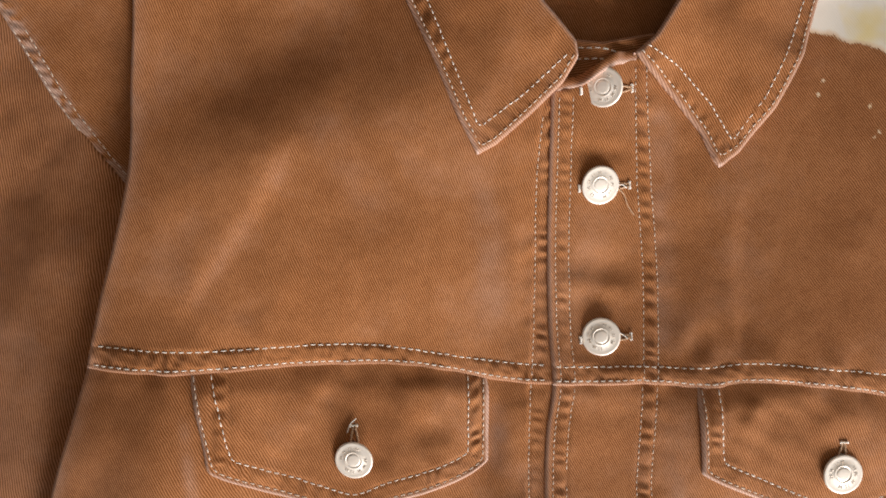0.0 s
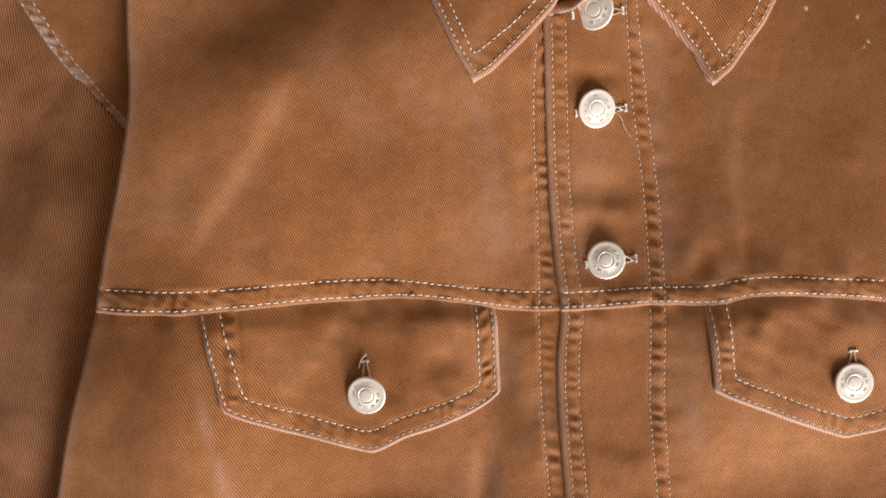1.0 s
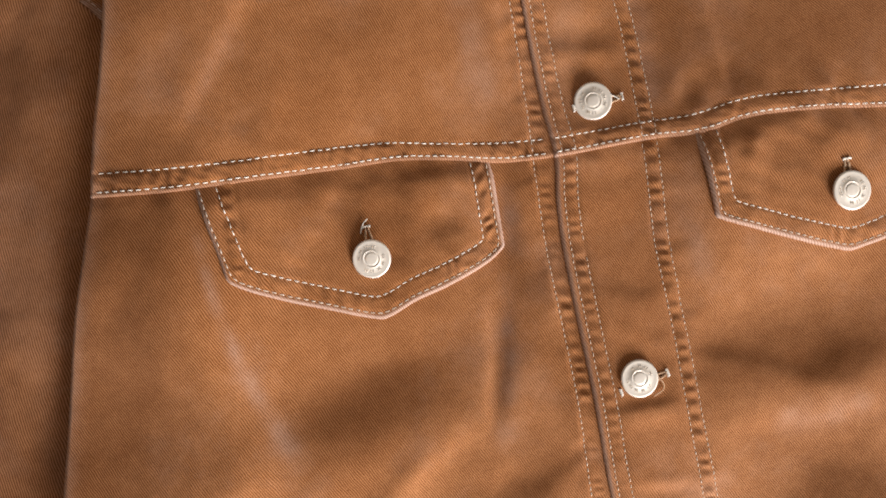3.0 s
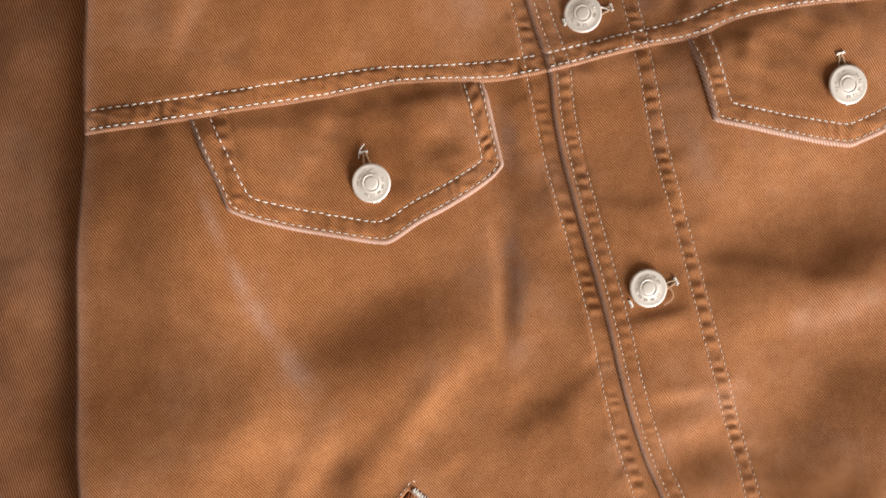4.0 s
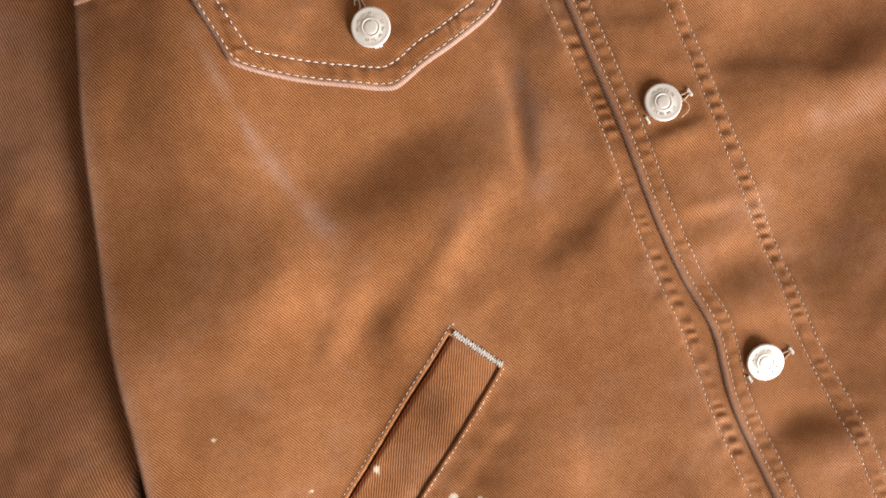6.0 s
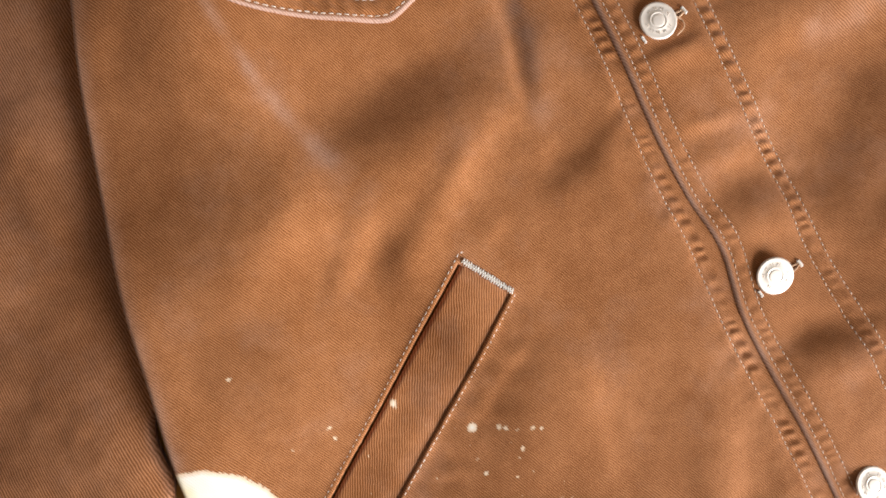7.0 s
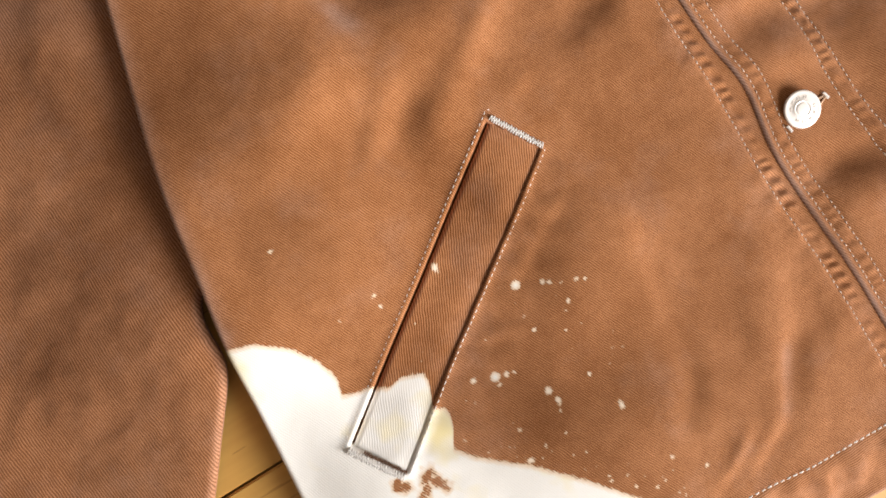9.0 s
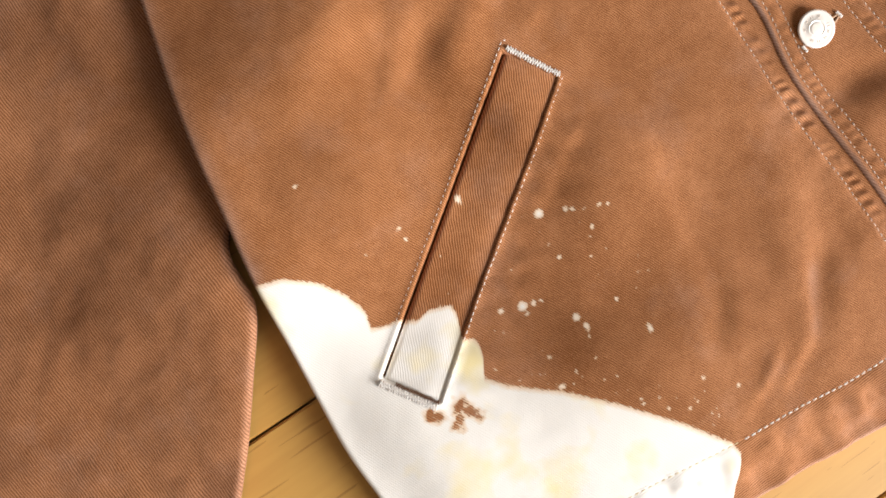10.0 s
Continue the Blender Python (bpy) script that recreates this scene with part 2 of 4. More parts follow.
# soft swells and hollows of the cloth: x, y, spread x, spread y, turn in degrees, height
SWELLS = [
    (-42, 110, 62, 28, 12, -9.5), (-30, -46, 42, 20, 0, -3), (230, -200, 55, 90, 0, 8), (235, 20, 55, 60, 0, 6), (-20, 20, 50, 30, 0, 1), (-58, 44, 48, 15, 18, 3), (160, -330, 60, 48, 0, 8), (165, 70, 55, 35, -10, -3.4),
    (-35, -138, 44, 14, 4, -4.2), (-40, -176, 48, 14, 6, 3.5), (140, -146, 45, 15, 0, -3.6), (150, -188, 50, 20, 4, 2.6),
    (-130, -40, 40, 40, 0, 9), (-58, -74, 38, 32, 0, -4), (172, -68, 50, 42, 0, 8.6), (75, -60, 42, 13, 0, 1.5), (75, -104, 36, 14, 0, -2.8), (205, 122, 60, 28, 0, -9), (70, -20, 45, 45, 0, -9.1), (68, -165, 45, 45, 0, 1.2),
    (-165, -230, 40, 40, 0, 4.9), (-80, -310, 45, 45, 0, -3.7), (-60, -375, 45, 45, 0, 4), (10, 50, 45, 45, 0, -0.9), (125, 40, 45, 45, 0, -2.6),
    (-57, -222, 22, 16, 0, 2.5), (21, -94, 14, 24, 0, -4), (113, -102, 15, 24, 0, 3.5), (-46, -309, 26, 26, 0, 2.5), (-100, -165, 36, 30, 0, 8.2),
]
# broad rise of the side of the body, padded by the folded back
BULGES = [
    (-112, -92, 30, 34, 0, 16.2), (-132, -150, 34, 36, 0, -2.0), (-138, -222, 34, 30, 0, 7.0), (-90, -70, 20, 22, 0, -0.9), (-40, -90, 22, 20, 0, -0.9),
    (-85, -130, 24, 24, 0, -0.1), (0, -170, 26, 26, 0, -5.9), (15, -85, 22, 26, 0, -1.2), (-150, -285, 30, 26, 0, -5.9), (-140, -40, 26, 26, 0, -2.3),
    (68, -166, 30, 30, 0, 1.9), (70, -35, 26, 26, 0, 2.1), (-46, -312, 28, 24, 0, 1.3), (-66, -360, 30, 30, 0, 2.7), (-105, -315, 30, 24, 0, -3.8),
]
# folds of the draped cloth: x0, y0, x1, y1, half width, slope (positive leans to the window)
FOLDS_CHEST = [
    (-58, 46, -80, 10, 4, 0.14), (-80, 10, -102, -21, 4, 0.14), (-40, 84, -95, 56, 11, -0.07), (-71, -18, -82, -30, 5, -0.1), (-58, -11, -67, -24, 4, 0.08),
    (33, 37, 37, -25, 4, 0.1), (25, 28, 20, 18, 5, -0.06), (-30, 72, -47, 56, 6, 0.06), (135, 20, 130, -22, 3, 0.12), (130, -22, 130, -50, 3, 0.14),
    (109, -21, 109, -42, 5, -0.08), (108, 19, 125, 10, 8, 0.06), (111, -37, 107, -50, 3, 0.14), (117, -42, 113, -52, 3, -0.1),
]
FOLDS_PLACKET_UP = [
    (57, 45, 84, 42, 4, 0.1), (56, -10, 71, -18, 4, -0.11), (71, -18, 88, -15, 4, -0.11), (58, -20, 85, -24, 4, 0.14), (60, 0, 82, -5, 4, 0.06),
    (59, 37, 82, 38, 3, -0.12), (60, -48, 87, -51, 3, -0.12),
]
FOLDS_FLAP = [
    (-45, -53, -52, -68, 3, 0.1), (-37, -58, -41, -71, 3, -0.08), (-9, -70, -17, -80, 5, 0.14), (-20, -58, 8, -60, 3, -0.14), (-84, -60, -94, -69, 3, -0.1),
    (-85, -76, -58, -85, 8, 0.06), (25, -72, 25, -102, 4, -0.16), (35, -75, 33, -109, 4, 0.08), (-133, -69, -152, -94, 8, 0.08), (136, -68, 131, -80, 4, -0.14),
    (139, -72, 172, -71, 6, 0.12), (60, -66, 85, -73, 4, 0.08),
]
FOLDS_LOWER = [
    (-33, -176, -86, -212, 6, -0.12), (-8, -170, -75, -220, 6, 0.13), (-28, -214, -40, -221, 3, 0.1), (30, -196, 10, -214, 7, -0.1), (8, -214, -8, -212, 6, -0.1),
    (5, -192, -1, -201, 5, 0.1), (30, -207, 21, -245, 5, 0.08), (10, -118, 4, -145, 3, 0.16), (4, -145, -2, -175, 3, 0.18), (19, -120, 6, -172, 4.5, -0.13), (26, -168, 44, -120, 9, 0.07),
    (-82, -180, -115, -212, 5, -0.14), (-110, -178, -127, -198, 8, 0.08), (-83, -194, -100, -214, 4, 0.1), (-188, -204, -90, -182, 22, 0.19), (-82, -162, -5, -128, 15, -0.08),
]
FOLDS_FAR = [
    (106, -164, 155, -182, 5, -0.12), (147, -175, 183, -176, 8, -0.14), (171, -198, 104, -200, 7, 0.14), (102, -144, 98, -164, 4, 0.1), (149, -276, 110, -293, 9, -0.12),
    (94, -220, 120, -226, 10, 0.05), (98, -272, 170, -228, 18, -0.14), (45, -350, 120, -305, 16, -0.08),
]
FOLDS_PLACKET = [
    (57, -215, 86, -219, 3, 0.16), (63, -211, 84, -213, 3, -0.12), (58, -177, 82, -179, 3, -0.2), (57, -187, 85, -190, 4, 0.12), (52, -254, 92, -253, 7, -0.15),
    (57, -236, 84, -239, 5, 0.12), (61, -147, 86, -159, 3.5, 0.16), (59, -120, 84, -131, 6, -0.12),
]
FOLDS_PLACKET_LOW = [
    (58, -322, 100, -331, 6, -0.14), (66, -308, 97, -317, 4, 0.1), (64, -343, 94, -348, 4, 0.12), (64, -270, 86, -273, 4, 0.12),
]
FOLDS_POCKET = [
    (26, -333, 12, -374, 6, 0.12), (-27, -293, -34, -342, 5, 0.1), (33, -364, 28, -388, 5, -0.08), (0, -345, -5, -375, 6, -0.08), (-46, -266, -81, -289, 3, 0.1), (-140, -226, -85, -190, 16, 0.06), (-90, -335, -20, -292, 18, 0.11),
]
FOLDS_HEM = [
    (9, -372, -10, -403, 3, 0.16), (-10, -403, -33, -414, 3, 0.22), (18, -378, 4, -401, 5, -0.1), (-25, -400, -52, -411, 3, 0.2), (-32, -399, -46, -406, 3, -0.14),
    (-25, -354, -48, -384, 6, -0.08), (-36, -352, -55, -386, 6, 0.08), (10, -414, -8, -419, 4, 0.08),
]
FOLDS = FOLDS_CHEST + FOLDS_PLACKET_UP + FOLDS_FLAP + FOLDS_LOWER + FOLDS_FAR + FOLDS_PLACKET + FOLDS_PLACKET_LOW + FOLDS_POCKET + FOLDS_HEM
TO_WINDOW = (0.5, -0.87)
FOLD_DEPTH = 1.55


def relief(x, y):
    """Height of the draped cloth over the floor, in millimetres."""
    z = 18.0 + 0.0 * x
    for cx, cy, sx, sy, turn, h in SWELLS + BULGES:
        a, b = math.cos(radians(turn)), math.sin(radians(turn))
        u, v = ((x - cx) * a + (y - cy) * b) / sx, (-(x - cx) * b + (y - cy) * a) / sy
        z = z + h * np.exp(-0.5 * (u * u + v * v))
    wx, wy = x + 2.5 * vnoise(x / 24, y / 24, 3), y + 2.5 * vnoise(x / 24, y / 24, 4)
    for x0, y0, x1, y1, w, lean in FOLDS:
        length = math.hypot(x1 - x0, y1 - y0)
        dx, dy = (x1 - x0) / length, (y1 - y0) / length
        nx, ny = (-dy, dx) if -dy * TO_WINDOW[0] + dx * TO_WINDOW[1] > 0 else (dy, -dx)
        s, d = (wx - x0) * dx + (wy - y0) * dy, (wx - x0) * nx + (wy - y0) * ny
        end = min(26, 0.5 * length + w)
        z = z - FOLD_DEPTH * lean * w * np.tanh(d / w) * np.exp(-(d / (3.4 * w)) ** 2) * smooth01(s / end + 0.5) * smooth01((length - s) / end + 0.5)
    z = z + 0.7 * vnoise(x / 42, y / 50, 1) + 0.16 * vnoise(x / 16, y / 20, 2) + 0.05 * vnoise(x / 6, y / 6, 5)
    # the hem corner sinks towards the floor at the side edge
    z = z - 4.5 * smooth01((-y - 250) / 70) * np.exp(-(np.maximum(x - BODY_EDGE(y), 0) / 20) ** 2)
    # short puckers that run out from the stitched seams
    up, lo = y - YOKE_UP(x), YOKE_LO(x) - y
    z = z + 0.95 * np.exp(-np.maximum(up, 0) / 10) * (up > -2) * vnoise(x / 9 + up / 40, up / 22, 160) * smooth01(up / 3 + 0.5)
    z = z + 1.1 * np.exp(-np.maximum(lo, 0) / 9) * (lo > -2) * vnoise(x / 8.0 - lo / 30, lo / 20, 161) * smooth01(lo / 3 + 0.5)
    side = UNDER_ROW(y) - x
    z = z + 0.5 * np.exp(-np.maximum(side, 0) / 7) * (side > -2) * vnoise(y / 6.0 + side / 25, side / 18, 162) * smooth01(side / 3 + 0.5)
    side = x - STITCH_OUT(y)
    z = z + 0.5 * np.exp(-np.maximum(side, 0) / 7) * (side > -2) * vnoise(y / 6.0 + side / 25, side / 18, 163) * smooth01(side / 3 + 0.5)
    return z


def pucker(s, d, width, amp, seed, step=4.2):
    """Roping of a felled seam: short cross ridges between its two rows of stitches."""
    w = np.exp(-(np.abs(d) / (width * 0.55)) ** 4)
    q = s / step + 0.07 * d + 0.5 * vnoise(s / 9, d / 9, seed)
    return amp * w * (np.sin(2 * math.pi * q) * (0.55 + 0.45 * vnoise(s / 14, 0 * s, seed + 1)) + 0.22 * vnoise(s / 3.5, d / 4, seed + 2))


def seams(x, y):
    """Relief of all the seams that run over the fronts, and how much their ridges are rubbed pale."""
    z, w = 0.0 * x, 0.0 * x
    mid, half = (YOKE_UP(x) + YOKE_LO(x)) / 2, 3.2
    k = pucker(x, y - mid, half, 0.6, 11, 7.5)
    z += k + 0.2 * np.exp(-((y - mid) / 3.4) ** 4)
    for row in (YOKE_UP(x), YOKE_LO(x)):
        z -= 0.34 * np.exp(-((y - row) / 0.9) ** 2)
    return z, w


def splash(x, y):
    """Signed depth in millimetres into the bleached patches (positive inside)."""
    s = (x + 144) * 0.69 - (y + 336) * 0.72
    n = (x + 144) * 0.72 + (y + 336) * 0.69
    edge = np.interp(s, [-130, -98.5, -89, -75, -63, -53, -48.7, -41.7, -38.6, -30.4, -26.8, -18, -14, -9.6, -5, -2, 0.5, 2.5, 12.8, 37, 62, 88, 111.7, 117, 120, 121],
                     [8, 19.8, 24.9, 26.6, 24.5, 19.3, 12.7, 16, 18.5, 20, 25.5, 29.9, 26, 16.4, 18, 16, 11, 3, 1.9, 4.8, 4.7, 2.8, -0.8, -4.5, -24, -80])
    d = np.clip(edge - n, -4, 4)
    jx, jy = x + 1.8 * vnoise(x / 2.2, y / 2.2, 44), y + 1.8 * vnoise(x / 2.2, y / 2.2, 45)
    for cx, cy, r in ((-167.5, -336, 2.3), (-165, -338.5, 1.4), (-155, -339.5, 2.6), (-152.5, -343, 2.0), (-151.3, -347.5, 1.5), (-158, -343.5, 1.6), (-160.5, -344, 1.5), (-161, -346.5, 1.0)):
        d = np.minimum(d, np.hypot(jx - cx, jy - cy) - r)
    d = np.maximum(d, np.where(x > 140, np.clip(np.minimum(y - (91.6 - (x - 162) * 0.36), 128 - y) + 1.5 * vnoise(x / 6, y / 6, 8), -4, 4), -4))
    for cx, cy, rx, ry in SPOTS:
        q = np.hypot((x - cx) / rx, (y - cy) / ry)
        d = np.maximum(d, np.clip((1 - q) * min(rx, ry) * 1.3, -4, 4) - 0.1)
    return d


SPOTS = [(-162.4, -225.3, 1.1, 0.8), (-135.8, -262.7, 0.9, 0.8), (-135.7, -268.2, 0.9, 1.1), (-153.5, -264.6, 0.7, 0.7), (-107.4, -265.9, 1.5, 2.4),
         (-81.4, -290.3, 2.2, 2.2), (-71.1, -294.9, 1.2, 1.2), (-68.6, -296.6, 1.1, 1.1), (-64.5, -299, 0.6, 0.6), (-58.2, -301.2, 1.0, 1.1), (-54.9, -303.1, 0.9, 1.0),
         (-65.9, -307.7, 0.9, 0.9), (-68.6, -310.8, 0.8, 0.7), (-84.5, -310.9, 1.1, 1.1), (-73, -318, 0.7, 0.6), (-117.9, -316.7, 1.3, 1.5),
         (-109.1, -320.2, 2.3, 2.4), (-104.4, -321.6, 1.2, 1.2), (-101, -322.5, 0.9, 0.9)]
SPOTS += [(-109.2, -323.9, 1.2, 1.0), (-92.8, -336.5, 1.7, 1.9), (-91.3, -342.1, 1.2, 2.0), (-93, -346, 0.8, 0.9), (-96, -355, 0.6, 0.6), (-73.9, -339.5, 0.9, 1.1), (-69.2, -357.5, 1.2, 2.2),
          (-106, -355.1, 0.8, 1.0), (-134.7, -335.8, 0.8, 0.9), (-62.4, -387.2, 0.8, 1.1), (-51.1, -398.9, 0.9, 0.9), (-74.4, -394.8, 0.9, 0.8), (-89.9, -382, 0.9, 0.8), (-114.8, -357.2, 1.6, 1.2), (-128, -345, 0.6, 0.6),
          (168.8, 68.9, 1.0, 1.0), (166.5, 62.8, 1.0, 1.0), (188.4, 57.3, 0.9, 1.2), (191.9, 46.2, 1.0, 1.0), (190, 44, 0.6, 0.6)]


r = np.random.default_rng(12)
for _ in range(24):
    # fine flecks thrown up beyond the edge of the big splash
    s0, n0 = r.uniform(20, 112), 5 + abs(r.normal(0, 7))
    q = r.uniform(0.3, 0.6)
    SPOTS.append((-144 + 0.69 * s0 + 0.72 * n0, -336 - 0.72 * s0 + 0.69 * n0, q, q * r.uniform(0.8, 1.5)))
for _ in range(26):
    q = r.uniform(0.28, 0.5)
    SPOTS.append((r.uniform(-150, -55), r.uniform(-345, -262), q, q * r.uniform(0.8, 1.4)))

# ---- cloth sheets ----
def sheet(name, x, y, z, parent, angle, wear=None, label="", skirt=(0, 0, 0, 0), rim=2.2, material=None, wear_rim=0.35, bleach=True, unbleached=None, pitch=0.95):
    """A cloth piece as a grid. x, y, z: arrays (rows, columns) in mm. skirt: depth in mm by which the first column,
    last column, first row and last row turn down; rim: radius of that turn."""
    x, y, z = (np.array(a, float) for a in (x, y, z))
    wear = np.zeros_like(x) if wear is None else wear + 0 * x

    def arc(ax):
        d = np.hypot(np.diff(x, axis=ax), np.diff(y, axis=ax))
        zero = np.zeros_like(np.take(d, [0], ax))
        return np.concatenate([zero, np.cumsum(d, ax)], ax)
    su, sv = arc(1), arc(0)
    tu, tv = su[:, -1:], sv[-1:, :]
    dist = [su, tu - su, sv, tv - sv]
    for k, depth in enumerate(skirt):
        if depth:
            q = np.clip(1 - dist[k] / rim, 0, 1)
            z = z - rim * 0.6 * (1 - np.sqrt(1 - 0.98 * q * q))
            wear = wear + wear_rim * np.exp(-((dist[k] - rim * 0.25) / (rim * 0.55)) ** 2)

    def grow(ax, first, depth):
        nonlocal x, y, z, wear
        e = np.take(np.arange(x.shape[ax]), [0 if first else -1])
        i = np.take(np.arange(x.shape[ax]), [2 if first else -3])
        ex, ey, ez, ew = (np.take(a, e, ax) for a in (x, y, z, wear))
        ix, iy = np.take(x, i, ax), np.take(y, i, ax)
        n = np.maximum(np.hypot(ex - ix, ey - iy), 1e-6)
        nx, ny = (ex - ix) / n, (ey - iy) / n
        rows = [(ex + 0.25 * nx, ey + 0.25 * ny, ez - 0.45), (ex + 0.1 * nx, ey + 0.1 * ny, ez - 1.0), (ex - 0.8 * nx, ey - 0.8 * ny, ez - depth)]
        for rx, ry, rz in rows:
            order = (lambda a, b: np.concatenate([b, a], ax)) if first else (lambda a, b: np.concatenate([a, b], ax))
            x, y, z, wear = order(x, rx), order(y, ry), order(z, rz), order(wear, ew)
    for k, (ax, first) in enumerate(((1, True), (1, False), (0, True), (0, False))):
        if skirt[k]:
            grow(ax, first, skirt[k])
    r, c = x.shape
    co = np.stack([x, y, z], -1).reshape(-1, 3) * MM
    idx = np.arange(r * c).reshape(r, c)
    quads = np.stack([idx[:-1, :-1], idx[1:, :-1], idx[1:, 1:], idx[:-1, 1:]], -1).reshape(-1, 4)
    mid = quads[len(quads) // 2]
    if np.cross(co[mid[1]] - co[mid[0]], co[mid[3]] - co[mid[0]])[2] < 0:
        quads = quads[:, ::-1]
    me = bpy.data.meshes.new(name)
    me.vertices.add(len(co))
    me.vertices.foreach_set("co", co.ravel())
    me.loops.add(quads.size)
    me.loops.foreach_set("vertex_index", quads.ravel())
    me.polygons.add(len(quads))
    me.polygons.foreach_set("loop_start", np.arange(0, quads.size, 4))
    me.update(calc_edges=True)
    me.polygons.foreach_set("use_smooth", np.ones(len(quads), bool))
    th = radians(angle)
    warp = 1.2 * vnoise(x / 60, y / 60, 9)
    gu, gv = -x * math.sin(th) + y * math.cos(th) + warp, x * math.cos(th) + y * math.sin(th)
    uv = np.stack([gu * 0.95 / pitch, gv], -1).reshape(-1, 2) * MM
    me.uv_layers.new(name="grain").data.foreach_set("uv", uv[quads.ravel()].ravel())
    me.attributes.new("wear", "FLOAT", "POINT").data.foreach_set("value", np.clip(wear, 0, 1).ravel())
    stain = splash(x, y) if bleach else -4 + 0 * x
    if unbleached is not None:
        stain = np.where(unbleached(x, y), -4, stain)
    me.attributes.new("splash", "FLOAT", "POINT").data.foreach_set("value", stain.ravel())
    return part(name, me, material or CLOTH, parent, label)


def between(left, right, y0, y1, step=0.9, yfun0=None, yfun1=None):
    """Plan grid between two side curves x = left(y), right(y) and two cross curves."""
    rows = int(abs(y1 - y0) / step) + 2
    width = float(np.max(np.abs(right(np.linspace(y0, y1, 20)) - left(np.linspace(y0, y1, 20)))))
    cols = int(width / step) + 2
    u, v = np.meshgrid(np.linspace(0, 1, cols), np.linspace(0, 1, rows))
    y = y0 + (y1 - y0) * v
    for _ in range(3):
        x = left(y) * (1 - u) + right(y) * u
        a = yfun0(x) if yfun0 else y0
        b = yfun1(x) if yfun1 else y1
        y = a + (b - a) * v
    return left(y) * (1 - u) + right(y) * u, y, u, v


def coons(top, bottom, left, right, rows, cols, soften=2.0):
    """Plan grid filled in between four plan polylines; left and right run from top to bottom."""
    t, b = path2(top, cols, soften)[0], path2(bottom, cols, soften)[0]
    l2, r2 = path2(left, rows, soften)[0], path2(right, rows, soften)[0]
    u, v = np.linspace(0, 1, cols)[None, :, None], np.linspace(0, 1, rows)[:, None, None]
    g = (1 - v) * t[None] + v * b[None] + (1 - u) * l2[:, None] + u * r2[:, None]
    g = g - ((1 - u) * (1 - v) * t[0] + u * (1 - v) * t[-1] + (1 - u) * v * b[0] + u * v * b[-1])
    uu, vv = np.broadcast_arrays(u[..., 0], v[..., 0])
    return g[..., 0], g[..., 1], uu, vv


def stitch_run(name, points, zfun, parent, length=2.6, gap=0.6, width=0.52, material=None, soften=0.0, label="", seed=0, lift=0.12):
    """A row of short rounded stitches along a plan polyline, sunk into the cloth at both ends."""
    _, total = path2(points, 10, soften)
    n = max(2, int(total / (length + gap)))
    p, _ = path2(points, n * 4 + 1, soften)
    r = np.random.default_rng(seed + 5)
    verts, faces = [], []
    prof = [(-0.5, 0.35, -0.25), (-0.32, 0.9, 0.16), (0.0, 1.0, 0.3), (0.32, 0.9, 0.16), (0.5, 0.35, -0.25)]
    for i in range(n):
        a, b = p[i * 4], p[i * 4 + 4]
        d = b - a
        q = np.hypot(*d)
        d = d / q
        nrm = np.array([-d[1], d[0]])
        c = (a + b) / 2 + nrm * r.normal(0, 0.06)
        tilt = r.normal(0, 0.035)
        d2 = d + nrm * tilt
        ln, wd = length / (length + gap) * q * r.uniform(0.9, 1.05), width * r.uniform(0.85, 1.12)
        base = len(verts)
        pts = [c + d2 * ln * s for s, _, _ in prof]
        zz = zfun(np.array([t[0] for t in pts]), np.array([t[1] for t in pts]))
        for (s, k, h), pt, z in zip(prof, pts, zz):
            for side, up in ((-1, -0.1), (-0.62, 0.75), (0, 1.0), (0.62, 0.75), (1, -0.1)):
                o = pt + nrm * side * wd * 0.5 * k
                verts.append((o[0] * MM, o[1] * MM, (z + lift + h + (up - 1) * wd * 0.45 * k) * MM))
        for s in range(4):
            for j in range(4):
                f = base + s * 5 + j
                faces.append((f, f + 5, f + 6, f + 1))
    me = bpy.data.meshes.new(name)
    me.from_pydata(verts, [], faces)
    me.polygons.foreach_set("use_smooth", np.ones(len(faces), bool))
    bm = bmesh.new()
    bm.from_mesh(me)
    bmesh.ops.recalc_face_normals(bm, faces=bm.faces)
    bm.to_mesh(me)
    bm.free()
    return part(name, me, material or THREAD, parent, label)


def along(fun, a, b, n=60, flip=False):
    """Polyline of a plan curve; flip: fun gives x for y."""
    k = np.linspace(a, b, n)
    return [(float(fun(q)), float(q)) if flip else (float(q), float(fun(q))) for q in k]


jacket = new("jacket")
tagged(jacket, "brown cotton twill jacket with bleach splashes, lying on wooden floor", "jacket")


# --- heights of the layers ---
def z_left(x, y):
    """The front that lies under the button placket."""
    z = relief(x, y)
    edge = UNDER_ROW(y)
    z = z - 0.7 * smooth01((x - edge + 2) / 6)
    z = z + pucker(y, x - edge - 3.6, 4.0, 0.7, 21, 6.2) - 0.45 * np.exp(-((x - edge) / 0.9) ** 2)
    return z


